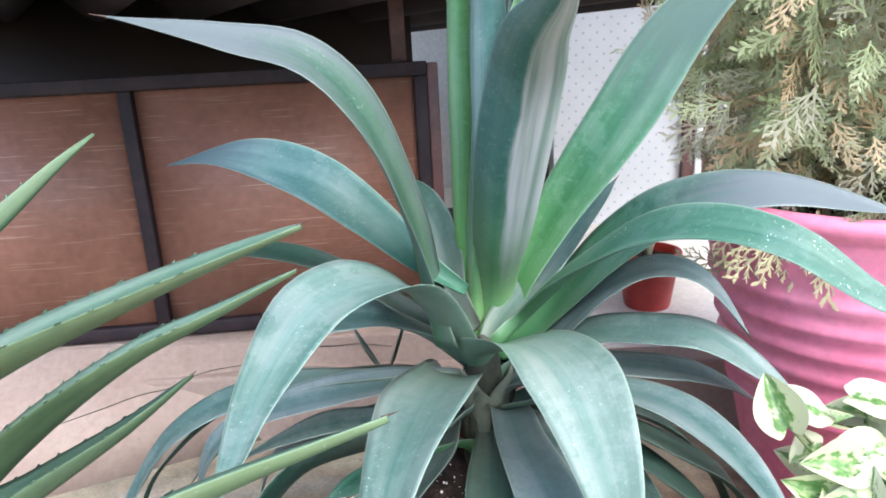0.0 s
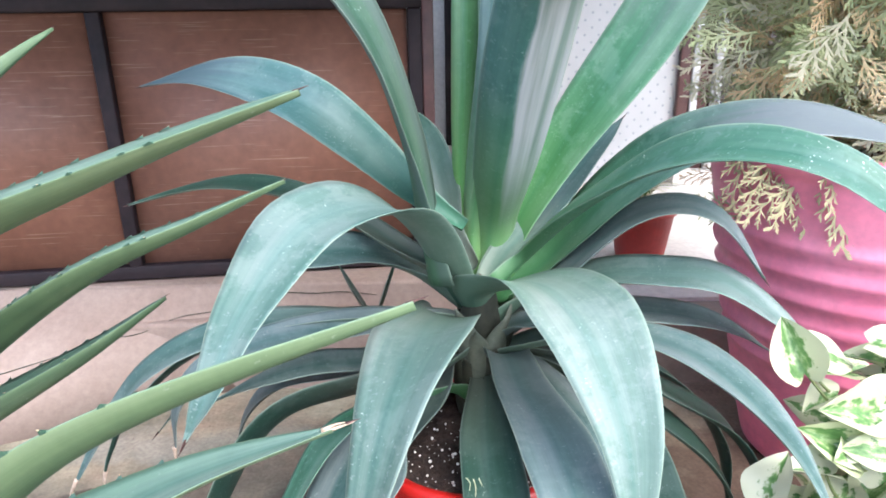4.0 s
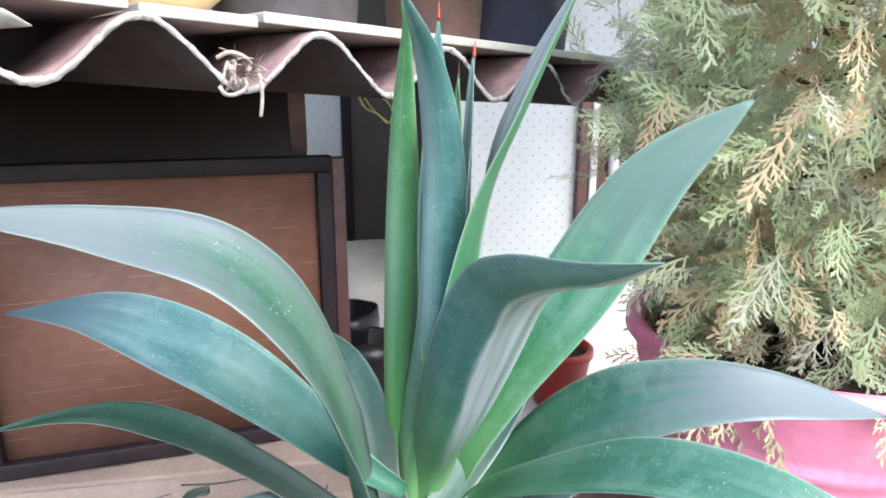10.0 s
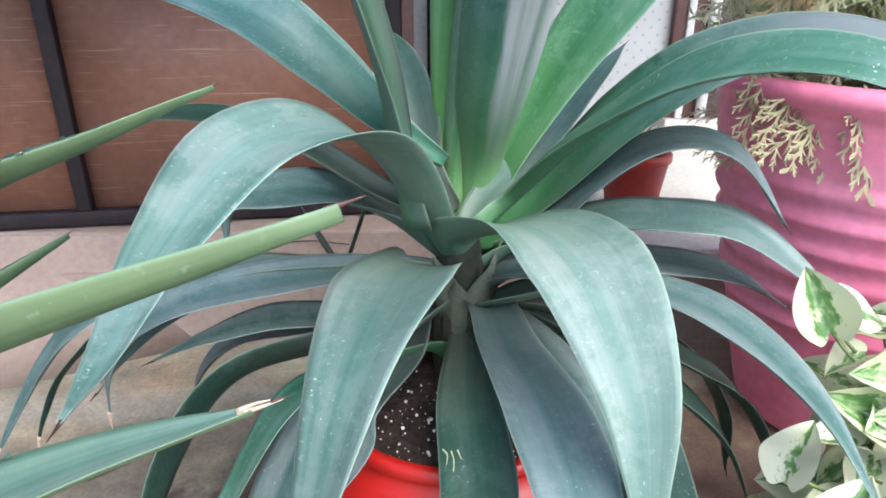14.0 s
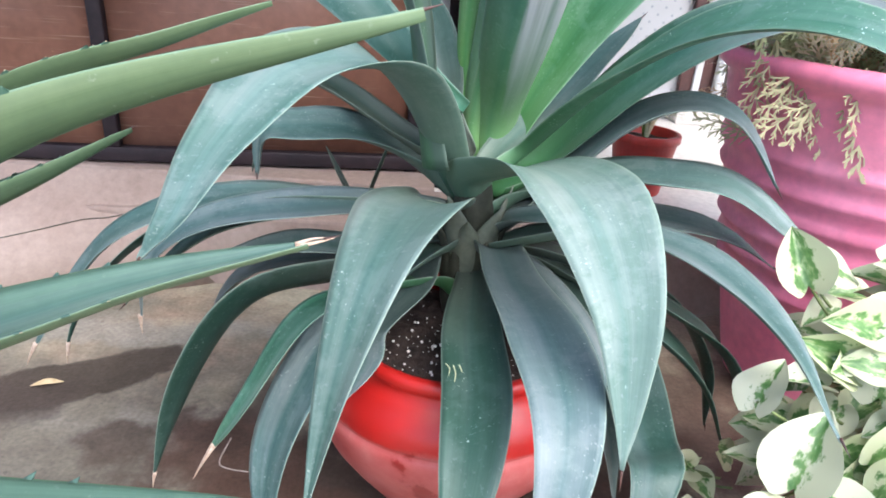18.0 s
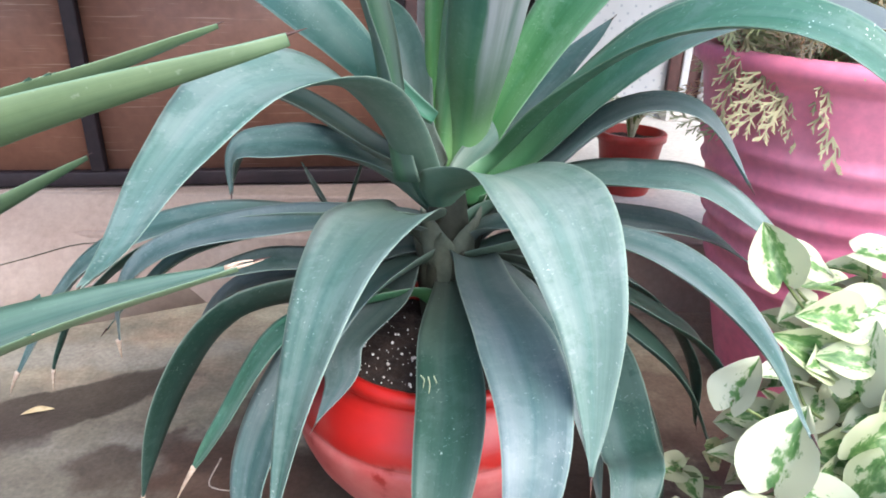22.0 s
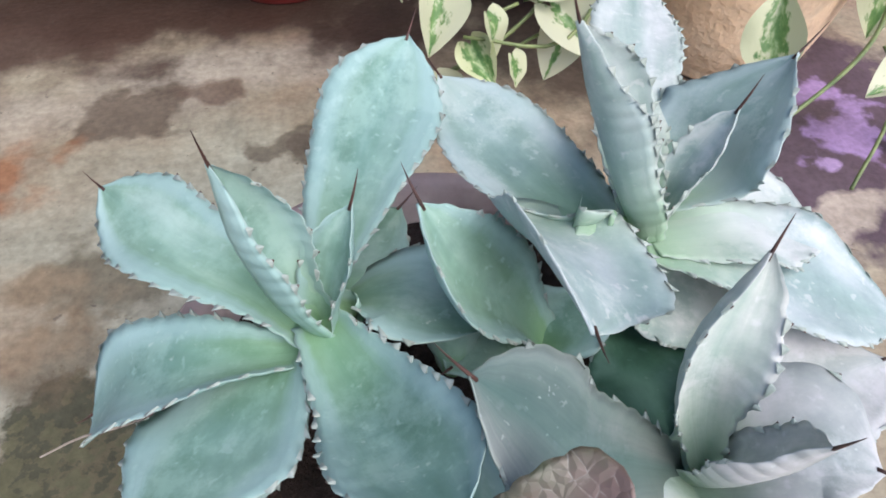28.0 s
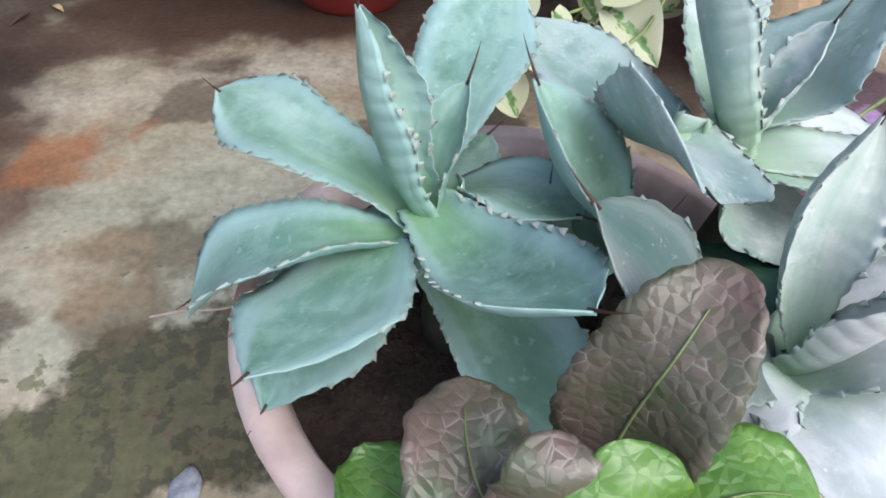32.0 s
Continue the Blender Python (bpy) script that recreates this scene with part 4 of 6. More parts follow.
def mortar():
    """Added dark filler from the sheet's troughs up to the slabs' undersides, for the shade there."""
    bm = bmesh.new()
    rows = []
    for i in range(121):
        s = -2.3 + 7.1 * i / 120
        row = []
        for v, up in ((0.26, 0), (0.26, 1), (0.36, 1), (0.36, 0)):
            q = E0 + EDIR * s + EV * v
            row.append(bm.verts.new((q.x, q.y, q.z + 0.042 if up else q.z - 0.038 * math.cos(2 * math.pi * s) + 0.02 * v - 0.002)))
        rows.append(row)
    for a, c in zip(rows, rows[1:]):
        for k in range(3):
            bm.faces.new((a[k], c[k], c[k + 1], a[k + 1]))
    return bm


# no bed is known here: the filler darkens the gap below the slabs
tagged(obj_from("mortar_bed", mortar(), M_DARK, None, "", False), "added dark filler for the shaded gap between roof sheet and slabs", "mortar")
slab(-2.4, 0.47, 0.4, 0.007)
slab(0.5, 1.14, 0.4, 0.002)
slab(1.16, 4.85, 0.4, 0.009)


def pot_profile(r0, r1, h, rim=0.006, lip=0.02, wall=0.006):
    return [(0.001, 0), (r0 * 0.96, 0), (r0, 0.004), (r1, h - lip), (r1 + rim, h - lip), (r1 + rim, h - 0.003), (r1 + rim - 0.003, h), (r1 - wall, h), (r1 - wall - 0.003, h * 0.72), (0.001, h * 0.70)]


def simple_pot(name, at, r0, r1, h, mat, label, soil=True, group=""):
    e = thing(name, label, "plant pot", group, at=at)
    part("pot_body", lathe_bm(pot_profile(r0, r1, h), 40, 0.01, at[0]), mat, e)
    if soil:
        part("soil", disc_bm(r1 - 0.008, h * 0.86, bumpy=0.006), M_SOIL, e)
    return e


top = lambda s, v: tuple(on_edge(s, v, 0.018))
simple_pot("roof_pot", top(1.75, 0.19), 0.11, 0.125, 0.17, M_GREYPOT, "dusty grey plastic pot on the stone slab", group="pots on the roof")
simple_pot("roof_pot", top(3.0, 0.16), 0.085, 0.095, 0.16, M_BROWNPOT, "dusty brown plastic pot on the stone slab", group="pots on the roof")
simple_pot("roof_pot", top(4.1, 0.2), 0.12, 0.15, 0.3, M_NAVY, "tall dark navy plastic pot on the stone slab", group="pots on the roof")
simple_pot("roof_pot", top(-0.45, 0.16), 0.10, 0.12, 0.14, M_BLUEPOT, "pale blue glazed planter on the stone slab", group="pots on the roof")
head = lathe_bm([(0.001, 0), (0.06, 0.0), (0.085, 0.02), (0.1, 0.06), (0.105, 0.11), (0.1, 0.17), (0.08, 0.2), (0.07, 0.2), (0.07, 0.15), (0.001, 0.15)], 40, 0.05)
tagged(obj_from("head_planter", head, M_HEAD), "cream painted rounded sculpted planter on the stone slab", "planter").location = top(0.85, 0.17)

# twine knotted round the sheet edge
twine = thing("twine", "frayed off-white twine knotted round the roof sheet edge", "twine", at=tuple(E0 + EDIR * 1.0 + Vector((0, 0, -0.038))))
for k in range(4):
    r = random.Random(k + 3)
    pts = []
    for a in range(8):
        th = a * 0.9 + k * 1.7
        pts.append((-0.024 + 0.004 * k + (0.005 + 0.006 * (k % 2)) * math.cos(th + k) * r.uniform(0.7, 1.2), 0.002 + 0.015 * math.sin(th) * r.uniform(0.8, 1.2), 0.013 + 0.016 * math.cos(th) * r.uniform(0.75, 1.2)))
    part("strand", tube_bm(pts, 0.0024, 7, 0.9), M_TWINE, twine)
part("strand", tube_bm([(-0.03, -0.012, 0.034), (-0.014, -0.018, 0.040), (0.002, -0.014, 0.035), (0.008, -0.01, 0.026), (0.004, -0.016, 0.018)], 0.0028, 7), M_TWINE, twine)
part("strand", tube_bm([(-0.03, -0.014, 0.0), (-0.022, -0.018, -0.009), (-0.008, -0.018, -0.008), (0.002, -0.014, 0.0), (0.0, -0.012, 0.010)], 0.0026, 7), M_TWINE, twine)
for k in range(30):
    r = random.Random(50 + k)
    p0 = Vector((r.uniform(-0.012, 0.014), -0.006 + r.uniform(-0.008, 0.006), r.uniform(0.010, 0.034)))
    d0 = Vector((r.uniform(-0.6, 1), -0.4, r.uniform(-0.5, 0.5))).normalized() * r.uniform(0.012, 0.034)
    part("fibre", tube_bm([p0, p0 + d0 * 0.6 + Vector((0, 0, 0.002)), p0 + d0], 0.0009, 4, 0.5), M_BROWNPOT if k % 3 else M_TWINE, twine)
part("loose_end", tube_bm([(0.016, -0.010, 0.020), (0.020, -0.020, 0.006), (0.020, -0.018, -0.016), (0.017, -0.018, -0.036)], 0.0028, 6, 0.8), M_TWINE, twine)

# ---- big agave ----
PX, PY = 0.026, 0.80
agave_pot = thing("agave_pot", "round clay bowl painted bright red, faded pink and worn below", "plant pot", at=(PX, PY, 0))
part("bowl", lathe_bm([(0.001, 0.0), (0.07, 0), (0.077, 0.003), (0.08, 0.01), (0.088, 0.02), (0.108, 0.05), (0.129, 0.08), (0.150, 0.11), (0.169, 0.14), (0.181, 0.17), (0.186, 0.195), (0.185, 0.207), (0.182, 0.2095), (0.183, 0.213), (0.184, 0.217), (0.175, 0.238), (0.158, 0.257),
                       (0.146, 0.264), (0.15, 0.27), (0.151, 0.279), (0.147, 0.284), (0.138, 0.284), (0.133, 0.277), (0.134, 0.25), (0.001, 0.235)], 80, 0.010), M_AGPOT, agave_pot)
part("soil", disc_bm(0.136, 0.256, bumpy=0.010, rings=10), M_SOIL, agave_pot)
pl = bmesh.new()
rr = random.Random(5)
for k in range(170):
    a, q = rr.gauss(3.9, 1.1), 0.125 * math.sqrt(rr.random())
    m = Matrix.LocRotScale((q * math.cos(a), q * math.sin(a), 0.259 + rr.uniform(0, 0.006)), Euler((rr.random() * 6, rr.random() * 6, 0)), [0.0006 + 0.0019 * rr.random() ** 3] * 3)
    bmesh.ops.create_icosphere(pl, subdivisions=1, radius=1, matrix=m)
tagged(part("perlite", pl, M_PERLITE, agave_pot, "scattered white perlite grains"), kind="stuff")

agave = thing("agave", "large fox-tail agave with broad grey-green arching leaves", "agave", at=(0, 0, 0))
stem = lathe_bm([(0.001, 0.17), (0.026, 0.17), (0.026, 0.25), (0.028, 0.33), (0.032, 0.38), (0.028, 0.41), (0.022, 0.44), (0.014, 0.46), (0.001, 0.47)], 20, 0.1)
bmesh.ops.translate(stem, vec=(0.035, 0.88, 0), verts=stem.verts)
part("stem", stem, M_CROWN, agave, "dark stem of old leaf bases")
COUNT = [0]


def big_leaf(mat, width, fold, tw0, tw1, *pts, dry=0.0, shape=(0.64, 0.5, 2.0), red=False):
    COUNT[0] += 1
    k = COUNT[0]
    root = Vector(pts[0])
    upright = pts[-1][2] - pts[0][2] > 0.22
    inner = Vector((0.035, 0.88, root.z)).lerp(root, 0.8 if upright else 0.25)
    inner.z = root.z - (0.10 if upright else 0.04)
    bm, line = blade_bm((tuple(inner), *pts), width, fold, tw0, tw1, lambda s: agave_outline(s, *shape), 0.010, 38, 10, 0.0, seed=k, wave=0.002, origin=(PX, PY), clasp=0.8)
    lf = part("leaf", bm, mat, agave)
    p, t = line[-1]
    if dry:
        part("dry_tip", spine_bm(p - t * 0.008, t, dry, 0.0034, (0.003, 0, -0.004)), M_DRY, lf, "withered tan leaf tip")
    else:
        part("tip_spine", spine_bm(p, t, 0.014, 0.0022 if red else 0.0014), M_REDSPINE if red else M_SPINE, lf, "red tip spine" if red else "")


def sheath(k):
    """The clasping foot of a leaf, pressed to the stem: pale, or painted dark for shade low down."""
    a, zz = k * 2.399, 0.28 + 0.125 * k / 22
    r0 = 0.026 + 0.010 * math.sin(min(1, (zz - 0.28) / 0.12) * math.pi / 2)
    c, s = math.cos(a), math.sin(a)
    pts = [(0.035 + q * c, 0.88 + q * s, zz + h) for q, h in ((r0 - 0.008, -0.06), (r0 + 0.001, -0.025), (r0 + 0.006, 0.01), (r0 + 0.016, 0.042))]
    bm, _ = blade_bm(pts, 0.072, 0.9, 0, 0, lambda s: max(0.04, 1.0 - s ** 2.2), 0.006, 12, 8, seed=k)
    # low sheaths are near-black: shade between the leaf bases, as colour
    part("leaf_sheath", bm, M_SHEATH if zz > 0.36 else M_CROWN, agave, "clasping leaf base, the low ones darkened for shade")


for k in range(22):
    sheath(k)
big_leaf(M_AGAVE, 0.113, 0.28, -15, 29, (-0.006, 0.917, 0.384), (-0.018, 0.806, 0.439), (-0.039, 0.658, 0.480), (-0.060, 0.538, 0.479), (-0.080, 0.478, 0.417), (-0.098, 0.435, 0.324), shape=(0.66, 0.50, 1.2))
big_leaf(M_PALE, 0.109, 0.24, -17, 38, (0.030, 0.847, 0.460), (0.095, 0.760, 0.504), (0.129, 0.644, 0.509), (0.146, 0.551, 0.459), (0.150, 0.508, 0.393), (0.147, 0.479, 0.338), shape=(0.64, 0.51, 1.2))
big_leaf(M_AGAVE_DARK, 0.072, 0.17, 21, 6, (0.046, 0.858, 0.333), (0.036, 0.714, 0.327), (0.038, 0.599, 0.316), (0.031, 0.522, 0.292), (0.015, 0.448, 0.232), shape=(0.63, 0.59, 2.4))
big_leaf(M_MAUVE, 0.079, 0.21, -5, 10, (0.066, 0.827, 0.375), (0.078, 0.745, 0.373), (0.099, 0.608, 0.381), (0.102, 0.487, 0.358), (0.076, 0.410, 0.223), shape=(0.65, 0.49, 1.6))
big_leaf(M_MAUVE, 0.064, 0.29, 18, 9, (-0.013, 0.892, 0.340), (-0.039, 0.795, 0.322), (-0.083, 0.721, 0.305), (-0.080, 0.674, 0.295), (-0.099, 0.616, 0.279), shape=(0.63, 0.52, 2.1))
big_leaf(M_PALE, 0.109, 0.34, -21, -1, (-0.002, 0.880, 0.455), (-0.037, 0.802, 0.555), (-0.078, 0.720, 0.610), (-0.142, 0.642, 0.612), (-0.178, 0.547, 0.571), (-0.187, 0.468, 0.537), (-0.181, 0.407, 0.538), shape=(0.61, 0.49, 1.2))
big_leaf(M_AGAVE, 0.082, 0.29, 16, -39, (-0.054, 0.930, 0.460), (-0.122, 0.917, 0.491), (-0.191, 0.897, 0.498), (-0.238, 0.889, 0.488), (-0.250, 0.892, 0.428), shape=(0.65, 0.52, 2.1))
big_leaf(M_AGAVE, 0.078, 0.25, 25, -28, (-0.017, 0.885, 0.402), (-0.123, 0.863, 0.415), (-0.234, 0.840, 0.421), (-0.330, 0.825, 0.406), (-0.396, 0.807, 0.376), (-0.445, 0.798, 0.325), (-0.515, 0.775, 0.215), shape=(0.62, 0.45, 1.9), dry=0.03)
big_leaf(M_MAUVE, 0.060, 0.30, -15, -15, (-0.002, 0.860, 0.408), (-0.113, 0.830, 0.421), (-0.235, 0.780, 0.423), (-0.310, 0.755, 0.396), (-0.348, 0.752, 0.345), (-0.362, 0.755, 0.278), dry=0.02)
big_leaf(M_AGAVE_DARK, 0.045, 0.30, -15, -15, (-0.010, 0.890, 0.392), (-0.150, 0.880, 0.398), (-0.290, 0.868, 0.365), (-0.380, 0.858, 0.300), (-0.429, 0.851, 0.244))
big_leaf(M_AGAVE_DARK, 0.048, 0.30, 10, 10, (-0.020, 0.920, 0.385), (-0.200, 0.920, 0.392), (-0.370, 0.905, 0.350), (-0.480, 0.890, 0.262), (-0.521, 0.880, 0.190), (-0.535, 0.876, 0.150), dry=0.03)
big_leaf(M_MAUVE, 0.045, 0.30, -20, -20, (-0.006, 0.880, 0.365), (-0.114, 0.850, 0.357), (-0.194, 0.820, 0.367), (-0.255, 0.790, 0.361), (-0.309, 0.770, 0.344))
big_leaf(M_AGAVE_DARK, 0.096, 0.19, 48, 35, (0.002, 0.903, 0.339), (-0.128, 0.866, 0.310), (-0.245, 0.824, 0.287), (-0.322, 0.787, 0.190), (-0.379, 0.763, 0.022), shape=(0.64, 0.48, 1.6), dry=0.02)
big_leaf(M_FRESH, 0.050, 0.26, 23, 2, (-0.012, 0.829, 0.326), (-0.103, 0.762, 0.334), (-0.161, 0.704, 0.321), (-0.208, 0.646, 0.250), (-0.247, 0.639, 0.190), shape=(0.64, 0.53, 2.2), dry=0.05)
big_leaf(M_AGAVE, 0.085, 0.22, 23, 6, (0.004, 0.858, 0.361), (-0.082, 0.766, 0.339), (-0.137, 0.684, 0.290), (-0.172, 0.624, 0.211), (-0.175, 0.570, 0.120), shape=(0.64, 0.52, 2.3))
big_leaf(M_MAUVE, 0.060, 0.30, -15, -15, (-0.006, 0.930, 0.353), (-0.143, 0.950, 0.299), (-0.263, 0.960, 0.267), (-0.335, 0.960, 0.204), (-0.370, 0.950, 0.106), dry=0.03)
big_leaf(M_SPECKLED, 0.065, 0.39, 9, 38, (0.103, 0.912, 0.488), (0.153, 0.820, 0.578), (0.209, 0.723, 0.650), (0.263, 0.647, 0.678), (0.319, 0.591, 0.672), (0.377, 0.558, 0.633), (0.441, 0.530, 0.595), shape=(0.59, 0.53, 1.9))
big_leaf(M_LILACTIP, 0.110, 0.26, 29, 24, (0.144, 0.966, 0.462), (0.224, 0.915, 0.578), (0.301, 0.835, 0.655), (0.395, 0.777, 0.685), (0.538, 0.762, 0.652), shape=(0.63, 0.50, 1.8))
big_leaf(M_MAUVE, 0.074, 0.25, 7, 15, (0.098, 0.892, 0.399), (0.166, 0.905, 0.472), (0.225, 0.882, 0.537), (0.282, 0.862, 0.567), (0.334, 0.828, 0.557), (0.389, 0.809, 0.483), shape=(0.64, 0.49, 2.0))
big_leaf(M_PALE, 0.090, 0.24, 0, 14, (0.103, 0.901, 0.428), (0.188, 0.878, 0.464), (0.264, 0.842, 0.480), (0.333, 0.807, 0.483), (0.398, 0.780, 0.442), (0.456, 0.768, 0.392), shape=(0.62, 0.52, 2.1))
big_leaf(M_MAUVE, 0.065, 0.25, 10, 10, (0.094, 0.880, 0.404), (0.204, 0.860, 0.423), (0.298, 0.840, 0.423), (0.363, 0.820, 0.409), (0.416, 0.810, 0.380))
big_leaf(M_AGAVE, 0.074, 0.29, 16, -20, (0.091, 0.842, 0.383), (0.179, 0.780, 0.428), (0.250, 0.724, 0.437), (0.291, 0.656, 0.426), (0.317, 0.572, 0.404), (0.327, 0.497, 0.369), shape=(0.64, 0.50, 1.9))
big_leaf(M_AGAVE_DARK, 0.085, 0.20, -12, -12, (0.100, 0.880, 0.356), (0.208, 0.850, 0.345), (0.311, 0.820, 0.303), (0.382, 0.800, 0.253), (0.449, 0.790, 0.129))
big_leaf(M_AGAVE_DARK, 0.075, 0.20, -12, -12, (0.099, 0.870, 0.352), (0.197, 0.820, 0.335), (0.271, 0.780, 0.298), (0.337, 0.750, 0.241), (0.389, 0.740, 0.129))
big_leaf(M_AGAVE_DARK, 0.075, 0.20, 5, 5, (0.091, 0.860, 0.348), (0.173, 0.800, 0.327), (0.221, 0.740, 0.287), (0.233, 0.640, 0.239), (0.224, 0.580, 0.239), (0.190, 0.507, 0.140), dry=0.03)
big_leaf(M_AGAVE_DARK, 0.070, 0.20, -8, -8, (0.090, 0.865, 0.340), (0.180, 0.790, 0.310), (0.250, 0.735, 0.260), (0.295, 0.705, 0.170), (0.312, 0.690, 0.050))
big_leaf(M_AGAVE_DARK, 0.070, 0.20, -8, -8, (0.100, 0.900, 0.345), (0.220, 0.910, 0.335), (0.330, 0.905, 0.285), (0.400, 0.895, 0.190), (0.430, 0.890, 0.070))
big_leaf(M_MAUVE, 0.050, 0.25, 5, 0, (0.073, 0.840, 0.364), (0.130, 0.770, 0.348), (0.171, 0.710, 0.310), (0.200, 0.670, 0.226), (0.222, 0.650, 0.126), dry=0.04)
big_leaf(M_MAUVE, 0.050, 0.25, 10, 10, (0.078, 0.860, 0.402), (0.121, 0.830, 0.424), (0.169, 0.800, 0.428), (0.210, 0.780, 0.400))
big_leaf(M_DUSTY, 0.108, 0.29, -20, -45, (-0.039, 0.857, 0.568), (-0.052, 0.834, 0.657), (-0.087, 0.780, 0.777), (-0.153, 0.763, 0.861), (-0.250, 0.764, 0.894), (-0.360, 0.728, 0.919), shape=(0.76, 0.56, 1.2))
big_leaf(M_TEAL, 0.093, 0.41, -40, -28, (-0.047, 0.900, 0.575), (-0.120, 0.922, 0.640), (-0.209, 0.945, 0.700), (-0.348, 1.031, 0.730), (-0.494, 1.117, 0.708), shape=(0.30, 0.50, 1.6))
big_leaf(M_AGAVE_DARK, 0.056, 0.37, -3, -22, (-0.066, 0.904, 0.496), (-0.155, 0.953, 0.539), (-0.267, 1.040, 0.553), (-0.406, 1.133, 0.544), (-0.592, 1.203, 0.491), shape=(0.63, 0.50, 1.9))
big_leaf(M_AGAVE_DARK, 0.060, 0.30, -30, -30, (-0.007, 0.940, 0.512), (-0.018, 0.970, 0.575), (-0.045, 1.020, 0.640), (-0.091, 1.100, 0.676))
big_leaf(M_AGAVE_GREEN, 0.049, 0.81, -7, -5, (0.017, 0.969, 0.498), (0.016, 0.961, 0.627), (0.020, 0.929, 0.790), (0.021, 0.897, 0.974), (0.021, 0.867, 1.055), (0.015, 0.849, 1.084), shape=(0.63, 0.54, 2.0))
big_leaf(M_HEART_TEAL, 0.052, 0.59, 0, 4, (0.030, 0.955, 0.526), (0.052, 0.876, 0.734), (0.057, 0.857, 0.843), (0.055, 0.846, 0.938), (0.036, 0.814, 1.025), (0.002, 0.751, 1.085), shape=(0.64, 0.55, 2.2))
big_leaf(M_HEART_TEAL, 0.046, 0.50, 0, 0, (0.052, 0.885, 0.783), (0.058, 0.890, 0.920), (0.056, 0.890, 1.019), (0.057, 0.890, 1.074), shape=(0.6, 0.5, 1.6), red=True)
big_leaf(M_PALE, 0.032, 0.45, 0, 0, (0.075, 0.875, 0.759), (0.081, 0.875, 0.873), (0.087, 0.880, 0.974), (0.093, 0.885, 1.038), shape=(0.7, 0.5, 1.5), red=True)
big_leaf(M_AGAVE_GREEN, 0.018, 0.40, 0, 0, (0.079, 0.910, 0.898), (0.081, 0.910, 0.978), (0.082, 0.910, 1.018), shape=(0.6, 0.45, 1.4))
big_leaf(M_SPLIT, 0.124, 0.34, 0, 53, (0.060, 0.985, 0.494), (0.086, 0.912, 0.700), (0.102, 0.865, 0.888), (0.131, 0.831, 0.989), (0.172, 0.784, 1.109), shape=(0.64, 0.56, 2.3))
big_leaf(M_HEART_FRESH, 0.102, 0.29, 32, 69, (0.094, 0.978, 0.494), (0.159, 0.975, 0.621), (0.251, 0.954, 0.767), (0.338, 0.946, 0.897), (0.450, 0.930, 0.993), shape=(0.49, 0.60, 2.2))
big_leaf(M_CURL, 0.103, 0.65, -10, -25, (0.059, 0.957, 0.501), (0.066, 0.882, 0.609), (0.075, 0.799, 0.729), (0.086, 0.732, 0.820), (0.088, 0.644, 0.866), (0.099, 0.568, 0.893), (0.109, 0.504, 0.922), shape=(0.71, 0.52, 2.2))
big_leaf(M_AGAVE, 0.060, 0.30, 10, 10, (0.065, 0.930, 0.467), (0.134, 0.990, 0.525), (0.209, 1.060, 0.587), (0.285, 1.130, 0.645))

for pts in (((0.007, 0.648, 0.3185), (0.011, 0.640, 0.3185), (0.010, 0.628, 0.3175)), ((0.015, 0.645, 0.3185), (0.017, 0.632, 0.318), (0.016, 0.620, 0.3165)), ((0.021, 0.646, 0.319), (0.024, 0.634, 0.3185))):
    part("scuff", tube_bm(pts, 0.0008, 5, 0.5, 4), M_PALEBLADE, agave, "pale scuff on a hanging leaf")


def pup_leaf(width, fold, tw0, tw1, *pts):
    bm, line = blade_bm(pts, width, fold, tw0, tw1, agave_outline, 0.005, 14, 6, seed=3)
    part("leaf", bm, M_AGAVE_DARK, agave)


pup_leaf(0.020, 0.30, 0, 0, (-0.134, 1.000, 0.361), (-0.158, 1.000, 0.403), (-0.178, 1.000, 0.445))
pup_leaf(0.020, 0.30, 0, 0, (-0.118, 1.000, 0.371), (-0.098, 1.000, 0.424), (-0.078, 1.000, 0.480))
pup_leaf(0.030, 0.30, 0, 0, (-0.244, 1.050, 0.456), (-0.274, 1.050, 0.445), (-0.290, 1.050, 0.418), (-0.303, 1.050, 0.381))


# ---- bowl of blue agaves ----
BX, BY = 0.118, 0.058
bowl = thing("agave_bowl", "wide shallow clay bowl with a faded rosy rim", "plant pot", at=(BX, BY, 0))
part("bowl_body", lathe_bm([(0.001, 0), (0.085, 0), (0.09, 0.004), (0.118, 0.15), (0.122, 0.172), (0.134, 0.174), (0.136, 0.195), (0.132, 0.2), (0.12, 0.2), (0.116, 0.185), (0.11, 0.15), (0.001, 0.15)], 72, 0.01), M_PINKCLAY, bowl)
part("soil", disc_bm(0.115, 0.178, bumpy=0.01, rings=8), M_SOIL, bowl)


def rosette(label, heart):
    e = thing("blue_agave", label, "agave", "blue agaves in the bowl", at=(0, 0, 0))
    core = lathe_bm([(0.001, 0.17), (0.012, 0.17), (0.014, 0.20), (0.009, heart[2] - 0.022), (0.001, heart[2] - 0.012)], 12)
    bmesh.ops.translate(core, vec=(heart[0], heart[1], 0), verts=core.verts)
    part("stem", core, M_CROWN, e)
    return e


CURRENT = [None, None]


